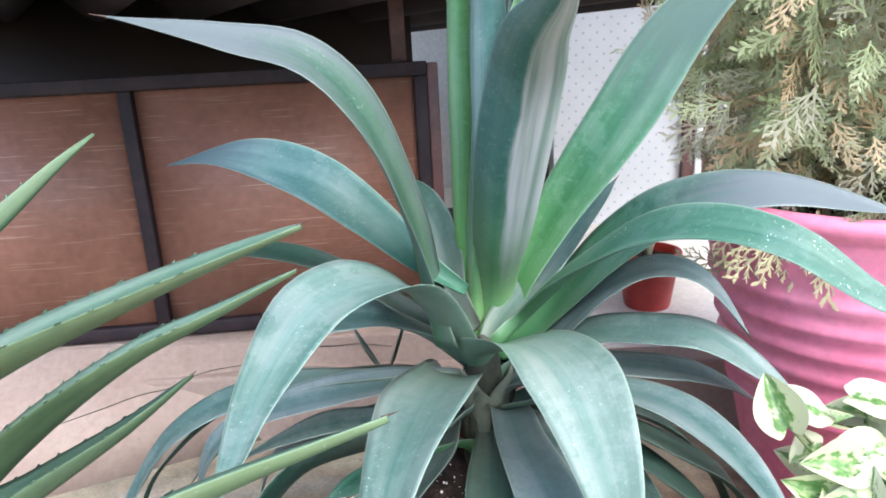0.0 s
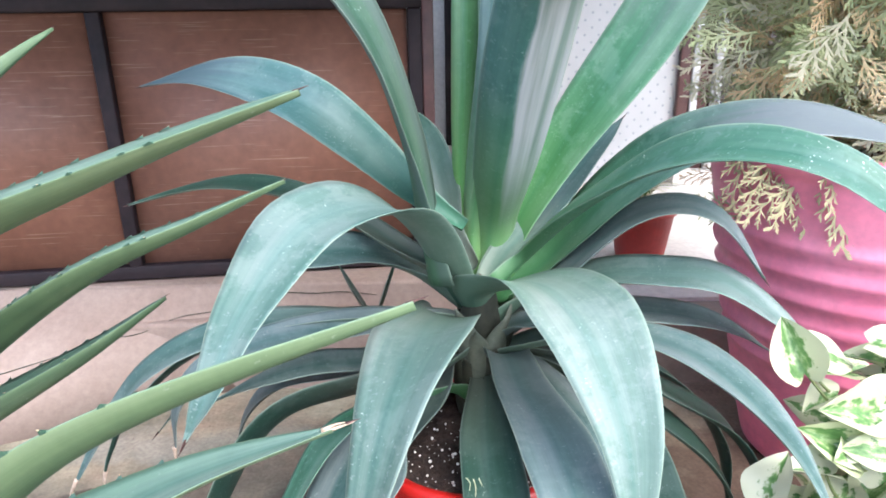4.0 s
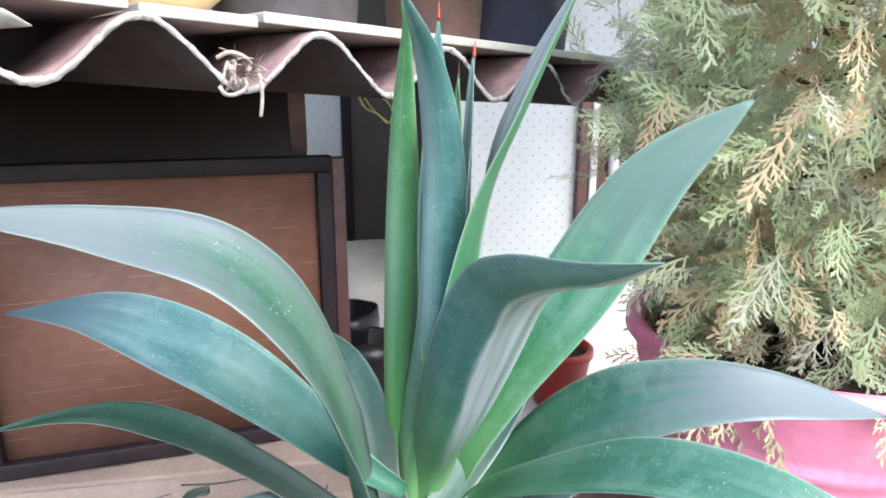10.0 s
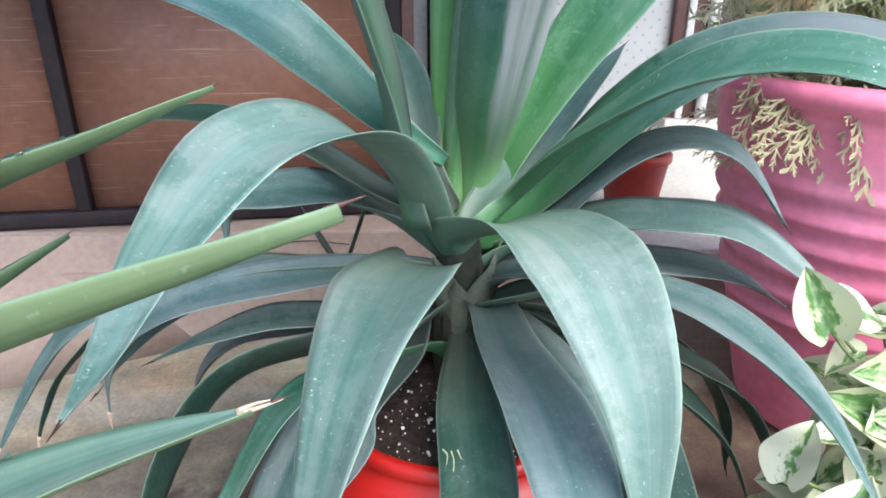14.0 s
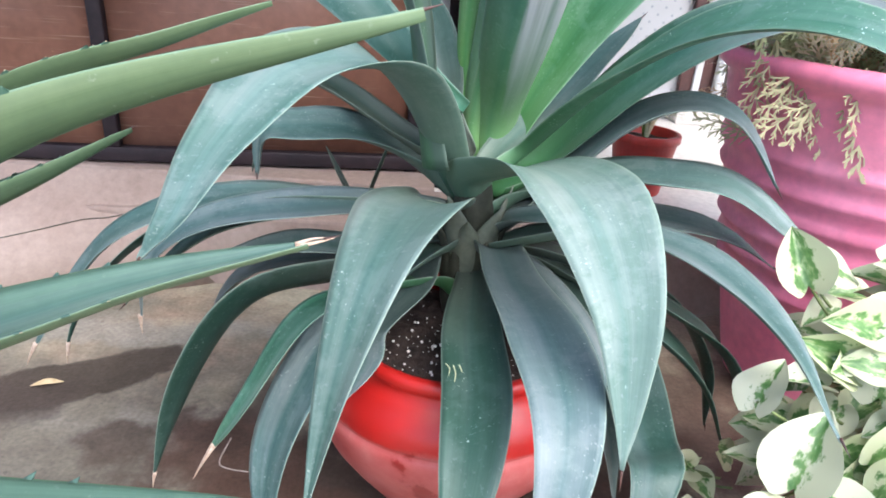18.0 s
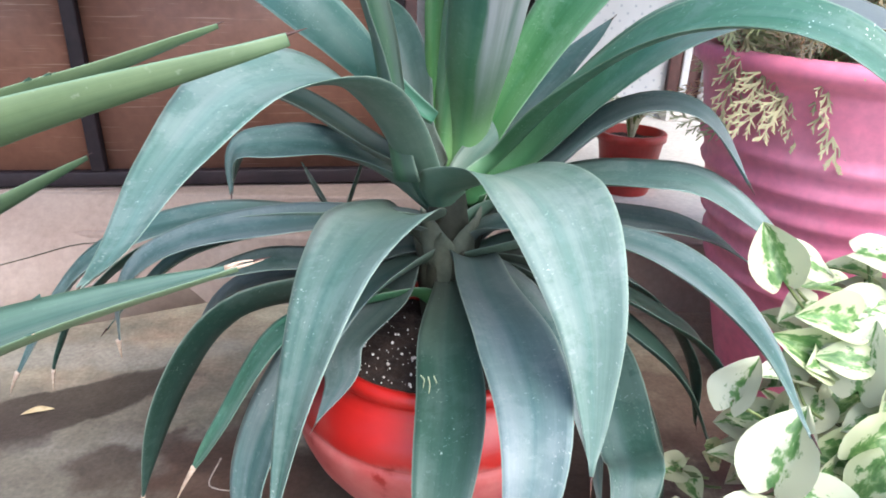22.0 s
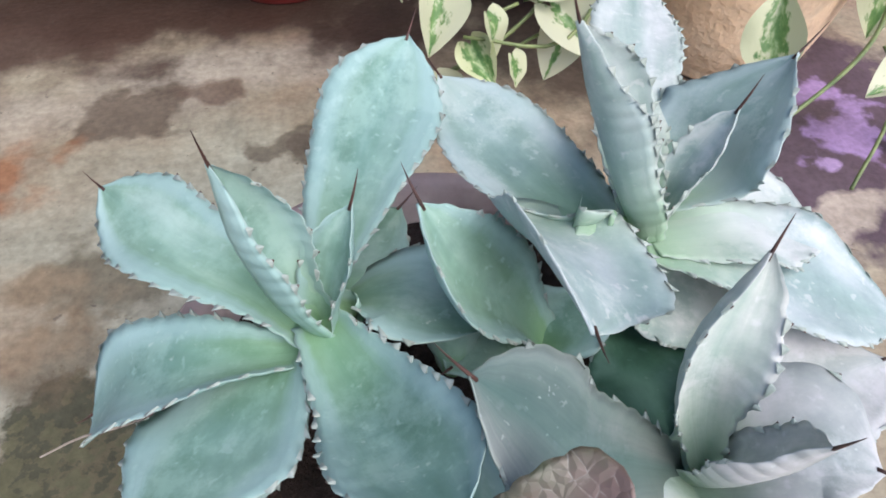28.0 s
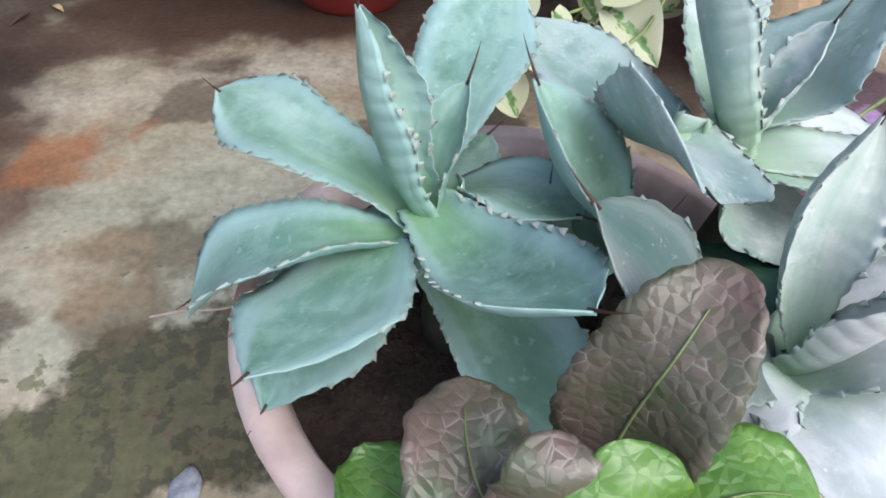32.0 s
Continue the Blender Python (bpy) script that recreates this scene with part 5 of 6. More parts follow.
def blue_leaf(width, fold, tw0, tw1, *pts, shape=(0.44, 0.60, 1.75)):
    COUNT[0] += 1
    bm, line = blade_bm(pts, width, fold, tw0, tw1, lambda s: agave_outline(s, *shape), 0.006, 72, 10, 0.0019, 0.0078, seed=COUNT[0], wave=0.0012, origin=(BX, BY), scallop=0.0011)
    lf = part("leaf", bm, [CURRENT[1], M_SERRATE, M_SPINE], CURRENT[0])
    p, t = line[-1]
    part("tip_spine", spine_bm(p, t, 0.013 if width > 0.04 else 0.010, 0.00075, (0, 0, 0.003)), M_SPINE, lf)


CURRENT[1] = M_BLUE
CURRENT[0] = rosette("blue-green agave rosette with toothed spoon-shaped leaves", (0.081, 0.055, 0.246))
blue_leaf(0.041, 0.22, 9, -32, (0.065, 0.054, 0.250), (0.042, 0.078, 0.261), (0.014, 0.098, 0.266), (-0.022, 0.139, 0.259), shape=(0.34, 0.70, 1.9))
blue_leaf(0.040, 1.7, -15, -10, (0.070, 0.056, 0.250), (0.057, 0.060, 0.278), (0.049, 0.064, 0.306), (0.045, 0.062, 0.337))
blue_leaf(0.054, 0.16, -36, 20, (0.066, 0.064, 0.250), (0.076, 0.100, 0.256), (0.093, 0.139, 0.270), (0.117, 0.185, 0.294), shape=(0.25, 0.74, 1.8))
blue_leaf(0.026, 1.20, 0, 0, (0.070, 0.056, 0.250), (0.071, 0.061, 0.272), (0.083, 0.072, 0.306))
blue_leaf(0.049, 0.51, 14, -9, (0.066, 0.051, 0.249), (0.030, 0.053, 0.247), (-0.008, 0.059, 0.231), (-0.036, 0.063, 0.199), shape=(0.29, 0.70, 2.0))
blue_leaf(0.078, 0.08, 31, 20, (0.065, 0.057, 0.244), (0.049, 0.053, 0.245), (0.028, 0.024, 0.242), (0.004, -0.010, 0.248), shape=(0.29, 0.59, 1.3))
blue_leaf(0.048, 0.69, 28, -4, (0.065, 0.062, 0.257), (0.080, 0.028, 0.262), (0.090, -0.003, 0.278), (0.102, -0.031, 0.302), shape=(0.43, 0.75, 1.9))
blue_leaf(0.061, 0.22, -32, -12, (0.073, 0.059, 0.251), (0.080, 0.070, 0.253), (0.101, 0.067, 0.259), (0.125, 0.041, 0.265), shape=(0.49, 0.61, 1.8))
blue_leaf(0.060, 0.20, 0, 0, (0.070, 0.056, 0.250), (0.046, 0.054, 0.230), (0.016, 0.025, 0.215), (0.002, 0.006, 0.200))
blue_leaf(0.050, 0.25, 0, 0, (0.070, 0.056, 0.250), (0.072, 0.087, 0.245), (0.087, 0.110, 0.240), (0.106, 0.129, 0.240))

blue_leaf(0.056, 0.30, 0, 0, (0.072, 0.052, 0.232), (0.090, 0.030, 0.226), (0.108, 0.002, 0.216), (0.122, -0.026, 0.206))
part("dry_strand", tube_bm([(-0.012, 0.058, 0.202), (-0.020, 0.053, 0.206), (-0.032, 0.047, 0.213), (-0.040, 0.036, 0.224)], 0.0007, 6, 0.5), M_TWINE, CURRENT[0], "thin white dead leaf tip")

CURRENT[1] = M_SILVER
CURRENT[0] = rosette("silvery agave rosette with pale toothed leaves", (0.212, 0.074, 0.256))
CURRENT[1] = M_MIST
blue_leaf(0.061, 0.34, 28, -19, (0.195, 0.081, 0.272), (0.179, 0.095, 0.260), (0.155, 0.133, 0.263), (0.131, 0.180, 0.275), shape=(0.61, 0.51, 2.0))
CURRENT[1] = M_SILVER
blue_leaf(0.044, 1.55, 0, 0, (0.200, 0.076, 0.266), (0.185, 0.080, 0.295), (0.171, 0.091, 0.325), (0.157, 0.091, 0.356))
blue_leaf(0.044, 0.26, 7, 10, (0.199, 0.077, 0.266), (0.203, 0.114, 0.281), (0.218, 0.161, 0.294), (0.242, 0.224, 0.296), shape=(0.40, 0.66, 1.9))
CURRENT[1] = M_MIST
blue_leaf(0.071, 0.27, -7, -36, (0.198, 0.084, 0.273), (0.225, 0.096, 0.284), (0.236, 0.103, 0.303), (0.260, 0.113, 0.322), shape=(0.25, 0.57, 1.2))
CURRENT[1] = M_SILVER
blue_leaf(0.022, 1.20, 0, 0, (0.200, 0.076, 0.266), (0.207, 0.080, 0.288), (0.222, 0.085, 0.322))
blue_leaf(0.060, 0.20, 0, 0, (0.200, 0.076, 0.266), (0.232, 0.078, 0.268), (0.258, 0.079, 0.264), (0.284, 0.069, 0.255))
blue_leaf(0.073, 0.41, 26, -49, (0.182, 0.077, 0.270), (0.163, 0.083, 0.272), (0.155, 0.044, 0.293), (0.151, 0.015, 0.299), shape=(0.38, 0.74, 1.2))
blue_leaf(0.065, 0.20, 0, 0, (0.200, 0.076, 0.266), (0.231, 0.064, 0.266), (0.264, 0.049, 0.260), (0.301, 0.033, 0.245))
blue_leaf(0.055, 0.20, 0, 0, (0.200, 0.076, 0.266), (0.207, 0.066, 0.245), (0.220, 0.055, 0.240), (0.232, 0.039, 0.235))

CURRENT[1] = M_LILAC
CURRENT[0] = rosette("silvery agave rosette with a tall folded leaf", (0.194, -0.023, 0.243))
CURRENT[1] = M_SILVER
blue_leaf(0.037, 1.20, -19, 17, (0.194, -0.014, 0.242), (0.190, -0.000, 0.267), (0.188, 0.008, 0.294), (0.200, 0.021, 0.323), shape=(0.30, 0.67, 1.9))
CURRENT[1] = M_LILAC
blue_leaf(0.026, 1.10, 0, 0, (0.190, -0.012, 0.239), (0.195, -0.021, 0.268), (0.200, -0.026, 0.288), (0.200, -0.030, 0.304))
blue_leaf(0.056, 0.25, 0, 0, (0.190, -0.012, 0.239), (0.206, -0.015, 0.260), (0.221, -0.018, 0.270), (0.237, -0.030, 0.270))
blue_leaf(0.052, 0.20, 0, 0, (0.190, -0.012, 0.239), (0.218, 0.003, 0.250), (0.246, 0.011, 0.250), (0.285, 0.018, 0.245))
CURRENT[1] = M_MAUVE
blue_leaf(0.053, 0.22, -6, -8, (0.188, -0.013, 0.240), (0.145, -0.016, 0.275), (0.124, -0.004, 0.294), (0.109, 0.003, 0.308), shape=(0.44, 0.68, 1.9))
CURRENT[1] = M_LILAC
blue_leaf(0.055, 0.20, 0, 0, (0.190, -0.012, 0.239), (0.172, -0.014, 0.250), (0.156, -0.021, 0.245), (0.138, -0.030, 0.240))
blue_leaf(0.060, 0.20, 0, 0, (0.190, -0.012, 0.239), (0.190, -0.034, 0.250), (0.198, -0.051, 0.250), (0.214, -0.066, 0.240))
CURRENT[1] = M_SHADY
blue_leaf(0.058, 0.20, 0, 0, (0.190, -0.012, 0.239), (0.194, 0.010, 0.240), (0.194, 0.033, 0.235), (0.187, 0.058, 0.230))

CURRENT[1] = M_BLUE
CURRENT[0] = rosette("small dark agave offset between the larger rosettes", (0.161, 0.041, 0.225))
blue_leaf(0.050, 0.79, -4, -15, (0.156, 0.053, 0.228), (0.139, 0.056, 0.258), (0.117, 0.055, 0.286), (0.105, 0.066, 0.309), shape=(0.44, 0.67, 1.8))
blue_leaf(0.040, 0.30, 0, 0, (0.154, 0.054, 0.225), (0.142, 0.053, 0.235), (0.127, 0.052, 0.235), (0.113, 0.043, 0.235))
blue_leaf(0.025, 0.60, 0, 0, (0.117, 0.049, 0.225), (0.117, 0.054, 0.240), (0.119, 0.066, 0.255))
blue_leaf(0.040, 0.30, 0, 0, (0.154, 0.054, 0.225), (0.164, 0.058, 0.235), (0.177, 0.068, 0.240))


# ---- aloe at the path's side ----
aloe_pot = simple_pot("aloe_pot", (-0.44, 0.37, 0), 0.055, 0.13, 0.365, M_ORANGE, "orange clay pot holding the aloe")
aloe = thing("aloe", "aloe with long toothed grey-green leaves", "aloe", at=(0, 0, 0))
astem = tube_bm([(-0.42, 0.365, 0.25), (-0.425, 0.36, 0.36), (-0.44, 0.35, 0.48), (-0.45, 0.35, 0.60)], 0.034, 12, 0.6)
part("stem", astem, M_CROWN, aloe)


def aloe_leaf(width, fold, tw0, tw1, *pts, dry=0.0, taper=0.66):
    COUNT[0] += 1
    heart = (-0.45, 0.352, min(0.58, max(0.34, pts[0][2] - 0.05)))
    run = sum((Vector(b) - Vector(a)).length for a, b in zip(pts, pts[1:]))
    width *= (1 + (Vector(pts[0]) - Vector(heart)).length / run) ** taper
    bm, line = blade_bm((heart, *pts), width, fold, tw0, tw1, lambda s: max(0.03, (1 - s) ** taper), 0.030, 40, 8, 0.0034, 0.019, seed=COUNT[0], az=0, under=3)
    lf = part("leaf", bm, [M_ALOE, M_ALOE, M_TOOTH, M_ALOE_UNDER], aloe)
    p, t = line[-1]
    if dry:
        for q in range(3):
            bend = Vector((0, 0.3 * math.sin(q * 2.1), math.cos(q * 2.1))) * 0.0022
            part("dry_tip", tube_bm([p - t * 0.006 + bend * 0.3, p + t * 0.002 + bend * 0.7, p + t * dry * (0.5 + 0.17 * q) + bend * (0.4 + 0.3 * (q % 2))], 0.0013, 6, 0.2, 3), M_DRY, lf, "withered pale shred of the leaf tip")
    part("tip_spine", spine_bm(p + t * dry * 0.7, t, 0.006, 0.0009), M_SPINE, lf)


aloe_leaf(0.046, 0.45, -22, -20, (-0.553, 0.592, 0.637), (-0.483, 0.667, 0.713), (-0.439, 0.717, 0.763), (-0.414, 0.761, 0.794), taper=0.68)
aloe_leaf(0.085, 0.45, -1, 9, (-0.459, 0.394, 0.590), (-0.314, 0.385, 0.672), (-0.196, 0.392, 0.719), (-0.086, 0.393, 0.758), taper=0.63)
aloe_leaf(0.075, 0.45, 6, -2, (-0.422, 0.497, 0.529), (-0.304, 0.526, 0.608), (-0.216, 0.567, 0.641), (-0.150, 0.601, 0.666), taper=0.64)
aloe_leaf(0.070, 0.45, -14, -22, (-0.404, 0.300, 0.502), (-0.255, 0.273, 0.570), (-0.150, 0.260, 0.648), (-0.025, 0.277, 0.690), taper=0.73)
aloe_leaf(0.085, 0.45, 7, 10, (-0.411, 0.269, 0.502), (-0.246, 0.298, 0.539), (-0.160, 0.355, 0.552), (-0.079, 0.373, 0.571), taper=0.73, dry=0.016)
aloe_leaf(0.070, 0.45, -10, -7, (-0.451, 0.268, 0.464), (-0.296, 0.261, 0.493), (-0.170, 0.255, 0.509), (-0.068, 0.256, 0.518), taper=0.63, dry=0.02)
aloe_leaf(0.069, 0.45, -2, -1, (-0.431, 0.441, 0.487), (-0.374, 0.485, 0.513), (-0.310, 0.535, 0.540), (-0.266, 0.595, 0.562), taper=0.64)
aloe_leaf(0.062, 0.45, -8, -6, (-0.443, 0.321, 0.397), (-0.275, 0.319, 0.387), (-0.172, 0.304, 0.377), (-0.079, 0.285, 0.373), taper=0.65, dry=0.012)


# ---- pink drum with thuja ----
DX, DY, DR = 0.735, 1.14, 0.28
drum_profile = [(0.001, 0), (0.14, 0), (0.15, 0.006)]
for k in range(60):
    zz = 0.012 + 0.56 * k / 59
    rib = 0.008 * max(0, math.sin(zz * 2 * math.pi / 0.045)) if 0.2 < zz < 0.47 else 0
    drum_profile.append((0.15 + (DR - 0.15) * (zz / 0.6) ** 0.85 + rib, zz))
drum_profile += [(DR * 1.0 + 0.012, 0.585), (DR * 1.0 + 0.012, 0.605), (DR - 0.005, 0.61), (DR - 0.02, 0.6), (DR - 0.03, 0.5), (0.001, 0.5)]
drum = thing("pink_drum", "large pink plastic drum with ribs, used as a planter", "planter", at=(DX, DY, 0))
part("drum_body", lathe_bm(drum_profile, 72, 0.006), M_PINK, drum)
part("soil", disc_bm(DR - 0.025, 0.56, bumpy=0.02, rings=8), M_SOIL, drum)

# ---- cream pot with pothos ----
QX, QY = 0.565, 0.575
cream = thing("cream_pot", "cream clay pot with a rough textured side", "plant pot", at=(QX, QY, 0))
part("pot_body", lathe_bm([(0.001, 0), (0.088, 0), (0.094, 0.006), (0.092, 0.014), (0.096, 0.018), (0.108, 0.07), (0.116, 0.14), (0.117, 0.165), (0.124, 0.17), (0.124, 0.185), (0.112, 0.187), (0.108, 0.17), (0.001, 0.15)], 64, 0.02), M_CREAM, cream)
part("soil", disc_bm(0.11, 0.172, bumpy=0.01), M_SOIL, cream)


def heart_bm(fold=0.25, curl=0.3, seed=0):
    """A heart-shaped leaf, 1 long, from its notch at the origin to its tip along +y, face up."""
    bm = bmesh.new()
    uvl = bm.loops.layers.uv.new("blade")
    rows, cols = 11, 8
    grid = []
    for k in range(rows + 1):
        s = k / rows
        y = -0.10 + 1.10 * s
        w = 0.45 * max(0.0, math.sin(math.pi * ((s + 0.07) / 1.07) ** 0.78)) ** 0.78
        y += 0.05 * s ** 8
        w = max(w, 0.004) if s < 1 else 0.004
        row = []
        for i in range(cols + 1):
            u = 2 * i / cols - 1
            # the two lobes reach back past the stalk
            yy = y - 0.10 * (1 - s) ** 3 * math.sin(abs(u) * math.pi * 0.75) + 0.10 * (1 - s) ** 6 * (1 - abs(u))
            z = fold * abs(u) * w - curl * (s - 0.15) ** 2 * 0.5 + 0.06 * noise.noise((u * 2 + seed, s * 3, seed)) + 0.02 * abs(u) * math.sin(s * 11 + seed)
            row.append(bm.verts.new((u * w, yy, z)))
        grid.append(row)
    for k in range(rows):
        for i in range(cols):
            f = bm.faces.new((grid[k][i], grid[k][i + 1], grid[k + 1][i + 1], grid[k + 1][i]))
            for lp, (a, c) in zip(f.loops, ((i, k), (i + 1, k), (i + 1, k + 1), (i, k + 1))):
                lp[uvl].uv = (a / cols, c / rows)
    return bm


pothos = thing("pothos", "variegated pothos with cream and green heart-shaped leaves", "pothos", at=(0, 0, 0))
HEARTS = []
for k in range(6):
    hb = heart_bm((0.25, 0.45, 0.7, 0.35, 0.55, 0.9)[k], (0.4, 0.7, 0.3, 0.9, 0.2, 0.6)[k], k * 3.1)
    me = bpy.data.meshes.new("pothos_leaf")
    hb.to_mesh(me)
    hb.free()
    for p in me.polygons:
        p.use_smooth = True
    me.materials.append(M_POTHOS)
    HEARTS.append(me)
NODES = []


def pothos_leaf(at, tip, nor, size, stalk=True):
    """A leaf whose middle is at the place given, its tip and its face turned the given ways."""
    k = COUNT[0] = COUNT[0] + 1
    y = Vector(tip).normalized()
    z = Vector(nor)
    z = (z - z.dot(y) * y).normalized()
    x = y.cross(z)
    m = Matrix((x, y, z)).transposed().to_4x4()
    m.translation = Vector(at) - y * size * 0.45
    size *= 0.85
    ob = new("leaf", HEARTS[k % 6])
    ob.matrix_world = m @ Matrix.Diagonal((size, size, size, 1))
    ob.parent = pothos
    NODES.append((Vector(at) - y * size * 0.43, y, z))


pothos_leaf((0.385, 0.720, 0.438), (-0.23, 0.53, 0.82), (-0.42, -0.81, 0.41), 0.076)
pothos_leaf((0.434, 0.720, 0.421), (0.97, 0.05, -0.25), (0.24, -0.46, 0.85), 0.076)
pothos_leaf((0.317, 0.600, 0.355), (0.45, 0.50, 0.74), (-0.71, -0.30, 0.64), 0.065)
pothos_leaf((0.354, 0.560, 0.309), (0.36, 0.40, 0.84), (-0.68, -0.50, 0.53), 0.092)
pothos_leaf((0.443, 0.560, 0.319), (0.76, 0.12, 0.64), (-0.19, -0.90, 0.39), 0.078)
pothos_leaf((0.446, 0.620, 0.370), (0.08, 0.20, 0.98), (-0.76, -0.62, 0.19), 0.081)
pothos_leaf((0.548, 0.600, 0.338), (0.96, -0.26, 0.05), (-0.15, -0.37, 0.92), 0.128)
pothos_leaf((0.521, 0.560, 0.308), (0.89, -0.37, -0.27), (-0.08, -0.71, 0.70), 0.097)
pothos_leaf((0.551, 0.660, 0.456), (0.25, 0.17, 0.95), (-0.49, -0.83, 0.28), 0.099)
pothos_leaf((0.585, 0.600, 0.393), (-0.25, 0.21, 0.95), (0.15, -0.96, 0.25), 0.097)
pothos_leaf((0.337, 0.520, 0.244), (0.95, 0.10, 0.30), (-0.24, -0.41, 0.88), 0.101)
pothos_leaf((0.404, 0.490, 0.205), (0.90, -0.43, 0.08), (-0.23, -0.30, 0.93), 0.088)
pothos_leaf((0.445, 0.500, 0.284), (-0.26, -0.26, -0.93), (0.49, -0.86, 0.11), 0.091)
pothos_leaf((0.489, 0.480, 0.231), (0.55, -0.45, -0.70), (-0.07, -0.86, 0.50), 0.056)
pothos_leaf((0.306, 0.470, 0.181), (0.83, 0.16, 0.54), (-0.21, -0.80, 0.56), 0.079)
pothos_leaf((0.362, 0.470, 0.176), (-0.04, -0.58, -0.82), (-0.28, -0.78, 0.56), 0.067)
pothos_leaf((0.272, 0.500, 0.189), (-0.13, -0.62, -0.77), (-0.00, -0.78, 0.63), 0.058)
pothos_leaf((0.219, 0.470, 0.196), (-0.37, -0.72, -0.59), (0.36, -0.70, 0.62), 0.065)
pothos_leaf((0.173, 0.430, 0.146), (-0.13, -0.71, -0.69), (0.28, -0.70, 0.66), 0.064)
pothos_leaf((0.144, 0.460, 0.174), (-0.24, 0.40, 0.88), (0.71, -0.54, 0.44), 0.035)
pothos_leaf((0.112, 0.450, 0.073), (-0.16, 0.24, 0.96), (0.45, -0.84, 0.29), 0.044)
pothos_leaf((0.189, 0.430, 0.060), (0.55, -0.22, -0.80), (0.34, -0.82, 0.46), 0.057)
pothos_leaf((0.231, 0.430, 0.123), (0.33, -0.27, -0.91), (0.73, -0.53, 0.42), 0.055)
pothos_leaf((0.250, 0.420, 0.095), (0.24, -0.32, -0.92), (0.58, -0.71, 0.40), 0.036)
pothos_leaf((0.312, 0.440, 0.121), (0.63, -0.65, -0.43), (-0.15, -0.65, 0.75), 0.076)
pothos_leaf((0.575, 0.520, 0.317), (-0.00, -0.24, -0.97), (-0.80, -0.58, 0.15), 0.079)
pothos_leaf((0.593, 0.500, 0.263), (0.19, -0.73, -0.65), (0.33, -0.58, 0.75), 0.084)
pothos_leaf((0.623, 0.470, 0.203), (-0.45, -0.70, -0.56), (0.47, -0.72, 0.52), 0.074)
pothos_leaf((0.642, 0.450, 0.132), (-0.21, -0.56, -0.80), (-0.39, -0.70, 0.60), 0.086)
pothos_leaf((0.474, 0.380, 0.157), (0.03, 0.50, 0.87), (-0.74, -0.58, 0.36), 0.071)
pothos_leaf((0.490, 0.640, 0.380), (-0.75, 0.57, 0.34), (-0.07, -0.58, 0.81), 0.072)
pothos_leaf((0.511, 0.700, 0.436), (0.87, -0.50, -0.03), (-0.13, -0.27, 0.95), 0.082)
pothos_leaf((0.438, 0.660, 0.391), (-0.97, -0.06, -0.23), (-0.12, -0.72, 0.69), 0.069)
pothos_leaf((0.544, 0.600, 0.405), (0.96, -0.27, -0.08), (-0.05, -0.45, 0.89), 0.082)
pothos_leaf((0.666, 0.680, 0.431), (0.39, 0.09, 0.92), (-0.42, -0.87, 0.26), 0.089)
pothos_leaf((0.391, 0.520, 0.261), (0.86, -0.45, -0.25), (-0.06, -0.57, 0.82), 0.074)
pothos_leaf((0.393, 0.640, 0.365), (-0.86, -0.05, 0.50), (0.28, -0.88, 0.40), 0.072)
pothos_leaf((0.423, 0.540, 0.278), (-0.40, -0.14, -0.90), (-0.42, -0.85, 0.32), 0.065)
pothos_leaf((0.548, 0.520, 0.241), (-0.91, 0.20, -0.37), (-0.42, -0.45, 0.79), 0.076)
pothos_leaf((0.621, 0.560, 0.343), (0.80, -0.12, -0.59), (0.45, -0.54, 0.71), 0.089)
pothos_leaf((0.585, 0.400, 0.199), (-0.58, -0.63, -0.51), (-0.03, -0.61, 0.79), 0.070)
pothos_leaf((0.616, 0.360, 0.095), (-0.97, -0.21, -0.15), (-0.12, -0.16, 0.98), 0.070)
pothos_leaf((0.693, 0.340, 0.021), (-0.28, -0.78, -0.57), (-0.74, -0.20, 0.64), 0.054)
pothos_leaf((0.505, 0.360, 0.041), (-0.17, -0.63, -0.75), (0.57, -0.69, 0.45), 0.052)
pothos_leaf((0.300, 0.450, 0.094), (-0.40, -0.58, -0.71), (-0.09, -0.75, 0.66), 0.064)
pothos_leaf((0.218, 0.420, 0.106), (0.39, -0.79, -0.47), (-0.36, -0.61, 0.71), 0.049)
pothos_leaf((0.335, 0.460, 0.185), (-0.97, -0.22, -0.14), (-0.06, -0.32, 0.95), 0.054)
pothos_leaf((0.275, 0.470, 0.192), (-0.28, -0.80, -0.53), (-0.73, -0.18, 0.66), 0.058)
pothos_leaf((0.622, 0.380, 0.186), (0.36, -0.86, -0.36), (-0.46, -0.50, 0.73), 0.038)

rp = random.Random(11)
for k in range(215):
    a, q = rp.uniform(0, 2 * math.pi), rp.uniform(0.03, 0.2)
    at = (QX + 0.03 + 1.15 * q * math.cos(a), QY + 0.06 + q * math.sin(a), rp.uniform(0.19, 0.42) - 0.5 * max(0, q - 0.12))
    outw = Vector((math.cos(a) + rp.uniform(-0.6, 0.6), math.sin(a) - 0.3 + rp.uniform(-0.6, 0.6), rp.uniform(-0.5, 0.6)))
    pothos_leaf(at, outw, Vector((rp.uniform(-0.9, 0.9), -0.6 + rp.uniform(-0.6, 0.6), 0.8)), rp.uniform(0.045, 0.075))
